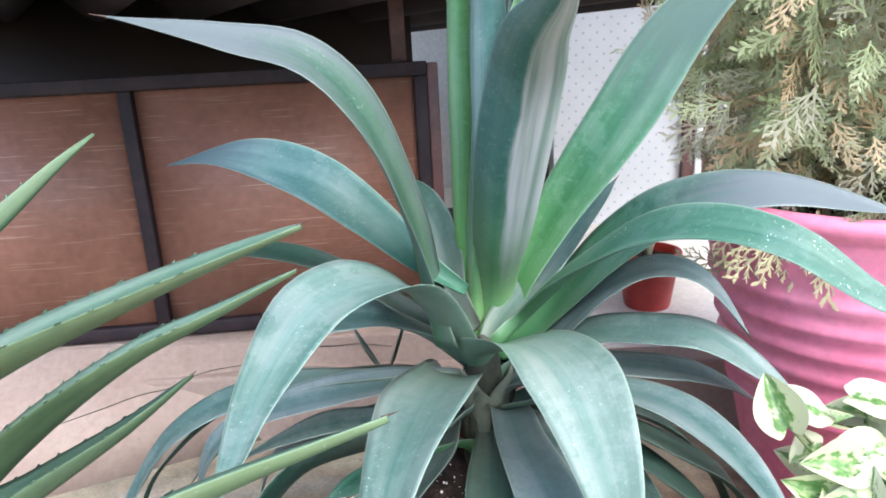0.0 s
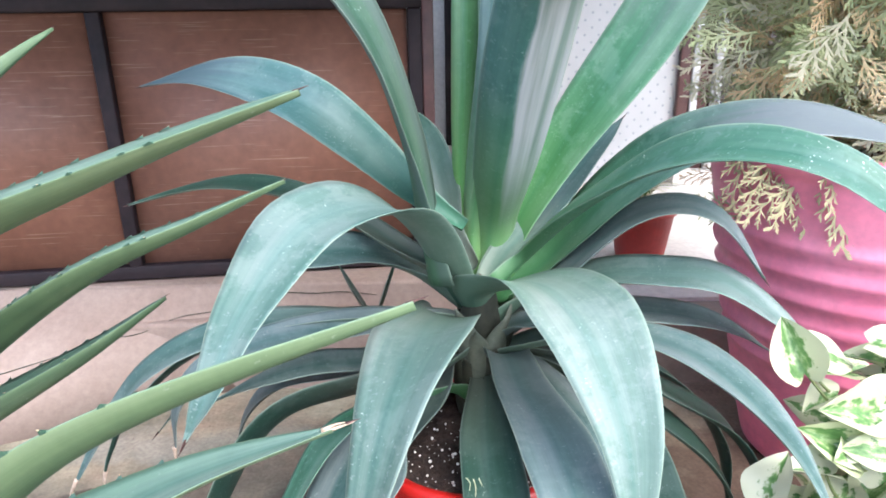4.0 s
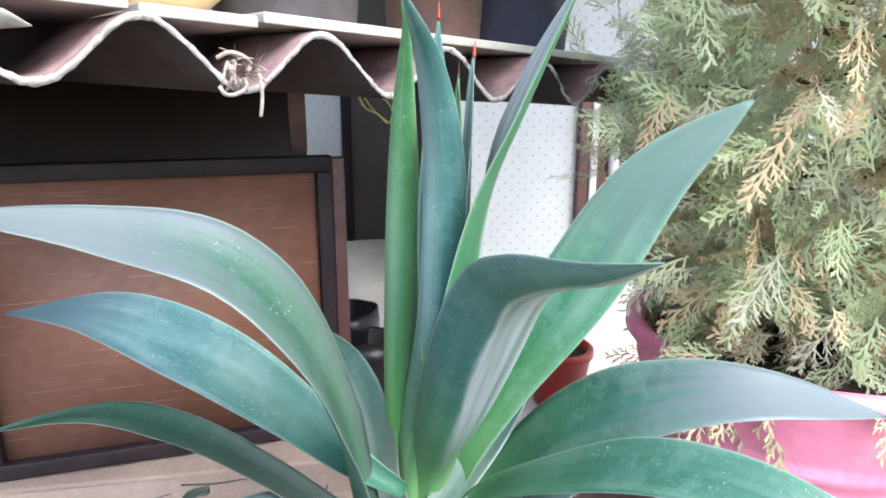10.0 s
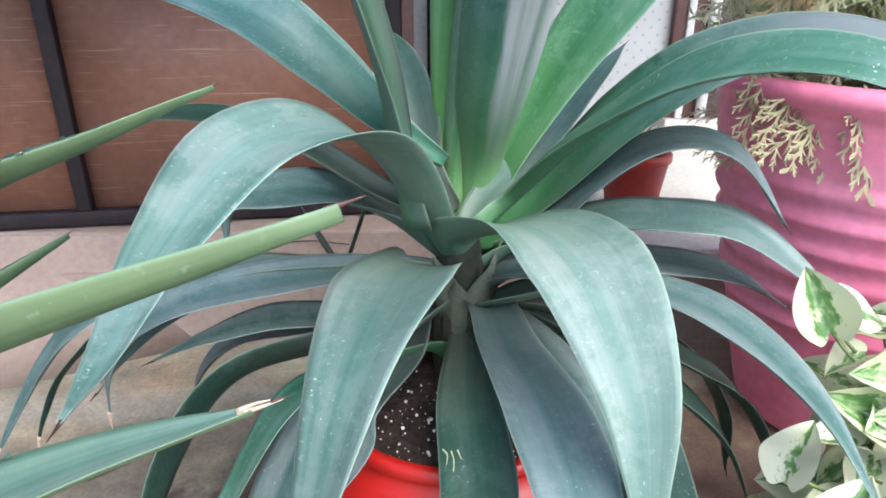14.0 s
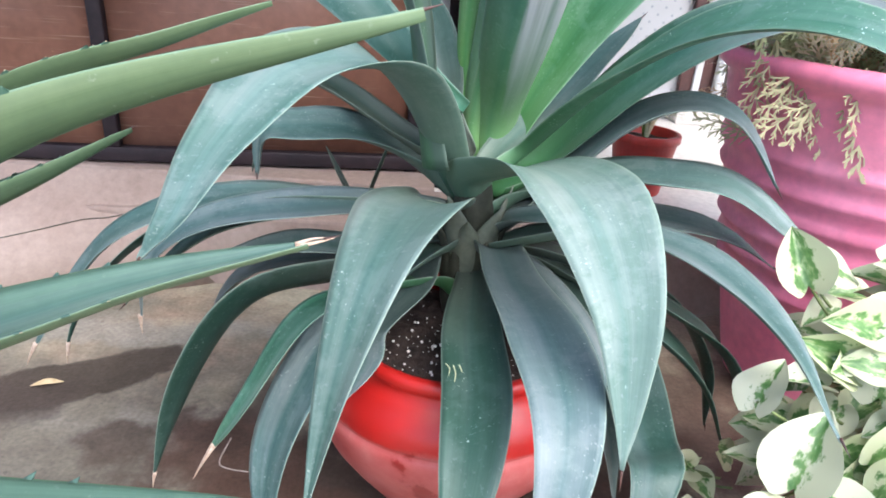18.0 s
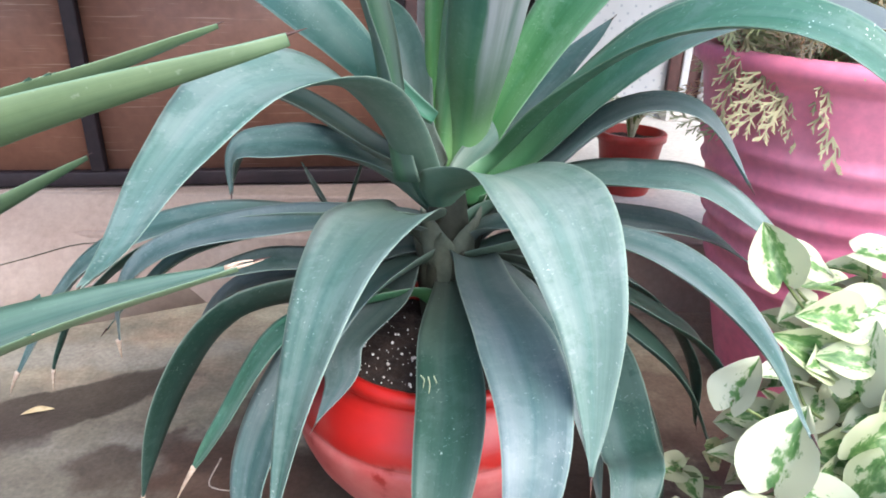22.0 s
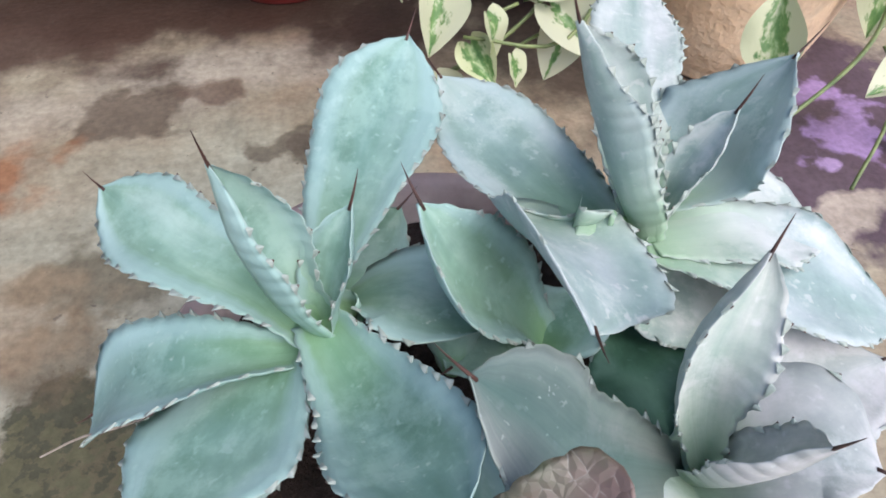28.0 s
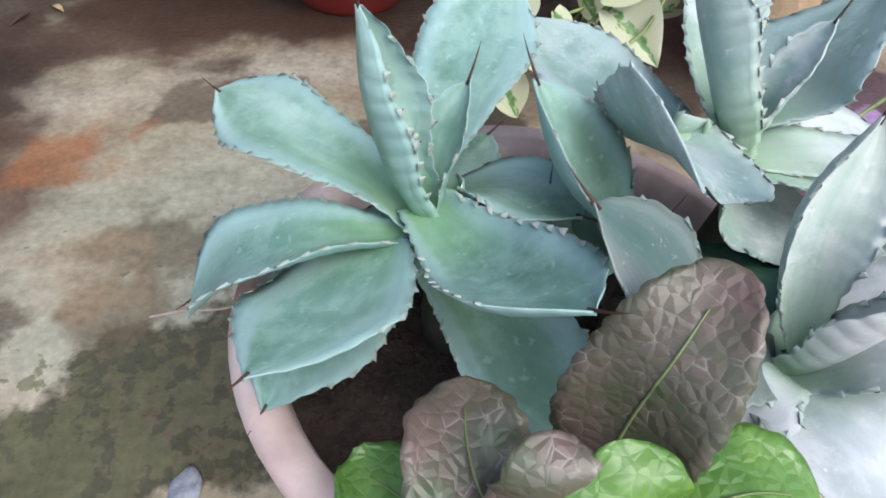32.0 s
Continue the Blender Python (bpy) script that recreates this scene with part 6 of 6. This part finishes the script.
for k in range(45):
    a = rp.uniform(0, 2 * math.pi)
    q = rp.uniform(0.05, 0.15)
    pothos_leaf((QX + 0.02 + q * math.cos(a), QY + 0.02 + q * math.sin(a), rp.uniform(0.2, 0.27)),
                (math.cos(a) + rp.uniform(-0.8, 0.8), math.sin(a) + rp.uniform(-0.8, 0.8), rp.uniform(-0.3, 0.6)), (rp.uniform(-0.6, 0.6), -0.5, 0.9), rp.uniform(0.05, 0.075))
for k in range(42):
    # low, forward skirt of the clump
    at = (QX + rp.uniform(-0.17, 0.16), QY - rp.uniform(0.04, 0.15), rp.uniform(0.2, 0.36))
    pothos_leaf(at, (rp.uniform(-0.9, 0.9), -0.5 + rp.uniform(-0.5, 0.5), rp.uniform(-0.7, 0.3)), (rp.uniform(-0.7, 0.7), -0.7, 0.8), rp.uniform(0.045, 0.065))
for k in range(20):
    # greener trailing leaves low beside the agave
    pothos_leaf((rp.uniform(0.31, 0.44), rp.uniform(0.63, 0.74), rp.uniform(0.04, 0.15)), (rp.uniform(-1, 0.4), rp.uniform(-1, 0.3), rp.uniform(-0.3, 0.3)), (rp.uniform(-0.5, 0.5), -0.6, 0.8), rp.uniform(0.035, 0.055))
for base, y, z in NODES:
    # leaf stalks drop back towards the pot
    back = Vector((QX, QY, 0.2)) - base
    goal = base + back.normalized() * min(0.045, back.length * 0.4) - z * 0.012
    part("stalk", tube_bm([base, base.lerp(goal, 0.5) - z * 0.008, goal], 0.0016, 5, 1.2, 3), M_STEM, pothos)
for line in (((QX - 0.08, QY + 0.02, 0.19), (0.45, 0.64, 0.19), (0.41, 0.67, 0.13), (0.36, 0.68, 0.07), (0.32, 0.66, 0.03)),
             ((QX - 0.09, QY - 0.05, 0.19), (0.36, 0.50, 0.21), (0.27, 0.46, 0.13), (0.2, 0.44, 0.09), (0.12, 0.45, 0.05)),
             ((QX - 0.05, QY - 0.08, 0.19), (0.37, 0.47, 0.2), (0.30, 0.43, 0.12), (0.2, 0.43, 0.13)),
             ((QX + 0.08, QY - 0.09, 0.19), (0.63, 0.44, 0.16), (0.56, 0.36, 0.14), (0.46, 0.30, 0.12), (0.38, 0.27, 0.1)),
             ((QX + 0.09, QY - 0.06, 0.2), (0.66, 0.42, 0.13), (0.60, 0.33, 0.08), (0.54, 0.27, 0.05))):
    part("vine", tube_bm(line, 0.0025, 7, 0.7), M_STEM, pothos)

# ---- thuja in the drum ----
thuja = thing("thuja", "shaggy thuja shrub with pale green and browned sprays", "shrub", at=(DX, DY, 0.56))
part("trunk", tube_bm([(0, 0, -0.02), (0.02, 0.01, 0.3), (0.0, 0.02, 0.7), (0.03, 0.0, 1.25)], 0.03, 10, 0.35), M_BARK, thuja)
rt = random.Random(21)
BOUGHS = []
for k in range(64):
    z0 = 0.0 + 1.15 * (k / 64) ** 1.15
    a = k * 2.399
    reach = (0.31 if z0 > 0.16 else 0.22) * rt.uniform(0.75, 1.12) * (1.0 if z0 < 0.8 else 0.85)
    tip = Vector((reach * math.cos(a), reach * math.sin(a), z0 + rt.uniform(0.02, 0.2)))
    BOUGHS.append(((0.01, 0.01, z0), tip * 0.5 + Vector((0, 0, z0 * 0.5 + 0.02)), tip))
for l3 in BOUGHS:
    part("bough", tube_bm(l3, 0.006, 5, 0.3, 3), M_BARK, thuja)


def spray_shape(r, length, dense):
    """Quads of one flat, feathery spray: axis along +y, in the xy plane with a slight droop."""
    quads = []

    def twig(p, d, ln, w):
        n = Vector((-d.y, d.x, 0))
        q = p + d * ln
        bend = Vector((0, 0, -ln * 0.15))
        quads.append((p - n * w, p + n * w, q + n * w * 0.45 + bend, q - n * w * 0.45 + bend))

    twig(Vector((0, 0, 0)), Vector((0, 1, 0)), length, 0.0018)
    for i in range(dense):
        f = (i + 0.6) / dense
        sgn = 1 if i % 2 else -1
        a = radians(rt.uniform(22, 42)) * sgn
        d = Vector((math.sin(a), math.cos(a), 0))
        p = Vector((0, length * f, -length * 0.15 * f))
        ln = length * (0.38 * (1 - f) + 0.11) * rt.uniform(0.8, 1.15)
        twig(p, d, ln, 0.0017)
        for j in range(5):
            g = (j + 0.7) / 5.2
            b = a + radians(rt.uniform(20, 42)) * (1 if j % 2 else -1)
            e = Vector((math.sin(b), math.cos(b), rt.uniform(-0.2, 0.2)))
            twig(p + d * ln * g + Vector((0, 0, -ln * 0.15 * g)), e, ln * (0.34 * (1 - g) + 0.18), 0.0017)
    return quads


SHAPES = [spray_shape(rt, 0.11, 9), spray_shape(rt, 0.13, 10), spray_shape(rt, 0.09, 8), spray_shape(rt, 0.12, 11)]


def crown(name, spots, mat, label=""):
    verts, faces = [], []
    for at, d, nor, sc, k in spots:
        y = Vector(d).normalized()
        z = Vector(nor)
        z = (z - z.dot(y) * y).normalized()
        x = y.cross(z)
        m = Matrix((x, y, z)).transposed().to_4x4()
        m.translation = at
        m = m @ Matrix.Scale(sc, 4)
        for q in SHAPES[k % 4]:
            n0 = len(verts)
            verts += [tuple(m @ v) for v in q]
            faces.append((n0, n0 + 1, n0 + 2, n0 + 3))
    me = bpy.data.meshes.new(name)
    me.from_pydata(verts, [], faces)
    me.materials.append(mat)
    ob = new(name, me)
    ob.parent = thuja
    if label:
        ob["label"] = label
    return ob


GREEN, BROWN, PALE = [], [], []
for k in range(5600):
    l3 = BOUGHS[rt.randrange(len(BOUGHS))]
    f = rt.uniform(0.45, 1.08)
    p = Vector(l3[0]).lerp(Vector(l3[2]), f) + Vector((rt.gauss(0, 0.045), rt.gauss(0, 0.045), rt.gauss(0, 0.06)))
    outw = Vector((p.x, p.y, 0)).normalized() if p.xy.length > 0.02 else Vector((0, -1, 0))
    d = outw * rt.uniform(0.2, 0.9) + Vector((rt.gauss(0, 0.5), rt.gauss(0, 0.5), rt.uniform(-1.3, 0.95)))
    nor = outw * 0.5 + Vector((0.15, -0.4, 0.5)) + Vector((rt.gauss(0, 0.4), rt.gauss(0, 0.4), rt.gauss(0, 0.3)))
    if p.x > 0.06 and p.z > 0.45 and rt.random() < 0.55:
        continue
    # more pale sprays high on the right: the bright haze there, as colour
    (BROWN if f < 0.58 and rt.random() < 0.6 or rt.random() < 0.15 else PALE if rt.random() < (0.5 if p.x > 0.05 and p.z > 0.55 else 0.2) else GREEN).append((p, d, nor, rt.uniform(0.45, 0.98), k))
crown("crown", GREEN, M_THUJA)
crown("faded_crown", PALE, M_THUJA_PALE, "greyed pale sprays")
crown("dry_inner_crown", BROWN, M_THUJA_DRY, "browned dry inner sprays")
HANG = []
for k, (x, y, z) in enumerate(((0.50, 1.02, 0.6), (0.52, 1.0, 0.56), (0.55, 0.97, 0.6), (0.68, 0.88, 0.6), (0.80, 0.86, 0.58), (0.47, 1.07, 0.62), (0.74, 0.87, 0.62), (0.9, 0.88, 0.6))):
    for j in range(2):
        HANG.append((Vector((x - DX, y - DY, z - 0.55)), (rt.uniform(-0.9, 0.4), -0.35, -0.8 + rt.uniform(-0.3, 0.5)), (rt.uniform(-0.4, 0.4), -1, 0.3), rt.uniform(0.8, 1.3), k + j))
for q in HANG:
    crown("drooping_sprig", [q], M_SPRIG, "dry sprig hanging over the drum rim")

# ---- pots on the terrace ----
red = simple_pot("nursery_pot", (0.52, 1.72, LEDGE + 0.01), 0.062, 0.083, 0.16, M_REDPOT, "small red plastic nursery pot on the terrace")
spider = thing("spider_plant", "small plant with thin striped pale leaves in the red pot", "plant", at=(0.52, 1.72, LEDGE + 0.15))
for k in range(16):
    a = k * 2.4
    ln = 0.09 + 0.06 * ((k * 7) % 5) / 5
    pts = [(0, 0, -0.02), (0.3 * ln * math.cos(a), 0.3 * ln * math.sin(a), 0.7 * ln), (ln * math.cos(a), ln * math.sin(a), 0.75 * ln)]
    bm, _ = blade_bm(pts, 0.010, 0.3, 0, 0, agave_outline, 0.001, 8, 2, seed=k)
    part("leaf", bm, M_KALG if k % 3 == 0 else M_PALEBLADE, spider)
for k, (x, y, h) in enumerate(((-0.02, 1.80, 0.27), (0.02, 1.68, 0.235))):
    e = thing("grow_bag", "crumpled black plastic grow bag on the terrace", "grow bag", "black grow bags", at=(x, y, LEDGE + 0.01))
    part("bag", lathe_bm([(0.001, 0), (0.065, 0), (0.072, 0.03), (0.07, h * 0.6), (0.074, h * 0.85), (0.07, h), (0.064, h - 0.004), (0.062, h * 0.8), (0.001, h * 0.75)], 28, 0.12, k * 5), M_BLACK, e)
    part("soil", disc_bm(0.066, h * 0.82, bumpy=0.006), M_SOIL, e)

# ---- cracks, litter, small remains ----
APRON_OB = bpy.data.objects["apron"]


def on_apron(x, z):
    yb = min(1.428, 1.19 + 0.49 * (x + 0.88))
    return (x, 1.433 - (1.433 - yb) * (0.236 - z) / 0.238 - 0.002, z)


for pts in ([(-1.02, 0.098), (-0.93, 0.112), (-0.85, 0.126), (-0.76, 0.145), (-0.70, 0.150), (-0.62, 0.176), (-0.52, 0.186), (-0.40, 0.205)],
            [(-0.38, 0.222), (-0.31, 0.218), (-0.25, 0.221), (-0.17, 0.212)]):
    part("crack", tube_bm([on_apron(*p) for p in pts], 0.0014, 5, 0.5, 4), M_CROWN, APRON_OB, "hairline crack in the cement")
for k, (x, y, rz, ln, dark_one) in enumerate(((-0.648, 0.979, 20, 0.05, 0), (-0.398, 0.712, 70, 0.035, 1), (-0.434, 0.594, 40, 0.03, 1), (-0.36, 0.74, 140, 0.025, 0), (-0.22, 0.86, 60, 0.02, 0))):
    bm, _ = blade_bm([(-ln / 2, 0, 0.004), (0, 0, 0.008), (ln / 2, 0, 0.004)], ln * 0.35, 0.3, 0, 0, lambda s: max(0.05, math.sin(math.pi * s)), 0.001, 8, 4, seed=k, az=0)
    ob = tagged(obj_from("dead_leaf", bm, M_BROWNPOT if dark_one else M_LITTER), "small dark brown fallen leaf on the ground" if dark_one else "small dry pale fallen leaf on the ground", "leaf", "fallen leaves")
    ob.location = (x, y, 0.0)
    ob.rotation_euler.z = radians(rz)
tagged(obj_from("dry_stalk", tube_bm([(-0.306, 0.874, 0.003), (-0.308, 0.824, 0.003), (-0.294, 0.810, 0.003), (-0.260, 0.805, 0.003)], 0.0014, 6, 0.7), M_TWINE), "bent white dry stalk lying on the ground", "stalk")
chip = bmesh.new()
bmesh.ops.create_icosphere(chip, subdivisions=2, radius=1)
for v in chip.verts:
    v.co *= 1 + 0.35 * noise.noise(v.co * 1.7)
bmesh.ops.scale(chip, vec=(0.012, 0.016, 0.003), verts=chip.verts)
ob = tagged(obj_from("stone_chip", chip, M_CHIP), "flat bluish grey stone chip on the ground", "stone")
ob.location = (-0.082, 0.066, 0.002)
vine_end = thing("dangling_vine", "thin yellow vine end dangling below the roof sheet", "vine", at=(0, 0, 0))
part("shoot", tube_bm([(0.001, 1.500, 0.990), (0.015, 1.500, 0.963), (0.039, 1.500, 0.951), (0.059, 1.500, 0.933), (0.068, 1.500, 0.955), (0.055, 1.500, 0.977), (0.034, 1.500, 0.985)], 0.0022, 6, 0.6), M_YELLOW, vine_end)
part("shoot", tube_bm([(0.012, 1.500, 0.985), (0.030, 1.500, 0.960), (0.053, 1.500, 0.940), (0.073, 1.500, 0.926)], 0.0016, 6, 0.6), M_YELLOW, vine_end)
bm, _ = blade_bm([(-0.035, 0, 0), (0, 0, 0.012), (0.035, 0, 0.006)], 0.03, 0.3, -50, -40, lambda s: max(0.05, math.sin(math.pi * s)), 0.001, 10, 4, seed=9, az=0)
ob = tagged(obj_from("roof_dead_leaf", bm, M_GREYLEAF), "grey dry leaf caught in the roof sheet trough", "leaf")
ob.location = (-0.378, 0.950, 1.058)


# ---- kalanchoe in the bowl ----
def kal_outline(s):
    # almost round, on a short foot
    return max(0.10, math.sin(math.pi * (0.06 + 0.93 * s) ** 0.95) ** 0.5)


def kal_material(name, lo, hi, cracks, rough):
    """Blistered leaf; the skin between the blisters is cracked silvery in patches."""
    m, n, l, bs = nodes_of(name)
    tc = n.new("ShaderNodeTexCoord")
    v = n.new("ShaderNodeTexVoronoi")
    v.feature = "DISTANCE_TO_EDGE"
    v.inputs["Scale"].default_value = 230
    l.new(tc.outputs["Object"], v.inputs["Vector"])
    col = ramp(n, l, noise_node(n, l, 45, 4), (0.35, lo), (0.65, hi))
    line = ramp(n, l, v.outputs["Distance"], (0.0, (cracks, cracks, cracks)), (0.07, (0, 0, 0)))
    where = ramp(n, l, noise_node(n, l, 90, 4), (0.50, (0, 0, 0)), (0.62, (1, 1, 1)))
    col = blend(n, l, blend(n, l, 1.0, line, where, "MULTIPLY"), col, (0.42, 0.44, 0.38))
    l.new(col, bs.inputs["Base Color"])
    bs.inputs["Roughness"].default_value = rough
    bump(n, l, v.outputs["Distance"], bs, 0.45, 0.002)
    return m


M_KAL = kal_material("dark_kalanchoe_mat", (0.05, 0.07, 0.034), (0.13, 0.088, 0.074), 0.4, 0.42)
M_KALF = kal_material("fresh_kalanchoe_mat", (0.05, 0.13, 0.02), (0.12, 0.235, 0.04), 0.1, 0.32)
kal = thing("kalanchoe", "small kalanchoe with dark blistered and fresh green leaves", "kalanchoe", at=(0, 0, 0))


def kal_leaf(width, mat, *pts):
    COUNT[0] += 1
    bm, line = blade_bm(pts, width, 0.25, 0, 0, kal_outline, 0.004, 44, 10, pitch=0.007, seed=COUNT[0], wave=0.0025, scallop=0.0013)
    lf = part("leaf", bm, mat, kal)
    part("midrib", tube_bm([q + Vector((0, 0, 0.0006)) for q, _ in line[2:38:7]], 0.0007, 5, 0.4, 4), M_STEM, lf)


kal_leaf(0.041, M_KAL, (0.108, -0.054, 0.240), (0.114, -0.046, 0.270), (0.122, -0.041, 0.295), (0.138, -0.026, 0.312))
kal_leaf(0.040, M_KAL, (0.095, -0.062, 0.240), (0.076, -0.064, 0.260), (0.070, -0.048, 0.268), (0.072, -0.026, 0.268))
kal_leaf(0.036, M_KALF, (0.103, -0.066, 0.250), (0.103, -0.071, 0.275), (0.105, -0.069, 0.285), (0.107, -0.060, 0.290))
kal_leaf(0.034, M_KAL, (0.098, -0.070, 0.250), (0.090, -0.068, 0.270), (0.087, -0.066, 0.285), (0.087, -0.056, 0.290))
kal_leaf(0.042, M_KALF, (0.083, -0.068, 0.220), (0.068, -0.055, 0.225), (0.052, -0.044, 0.230), (0.036, -0.031, 0.230))
kal_leaf(0.046, M_KALF, (0.107, -0.069, 0.240), (0.127, -0.067, 0.260), (0.146, -0.065, 0.265), (0.165, -0.067, 0.260))
kal_leaf(0.038, M_KAL, (0.103, -0.069, 0.240), (0.085, -0.087, 0.270), (0.073, -0.099, 0.280), (0.065, -0.107, 0.280))
part("stem", tube_bm([(0.109, -0.059, 0.17), (0.112, -0.059, 0.21), (0.109, -0.059, 0.262)], 0.004, 8, 0.7), M_STEM, kal)
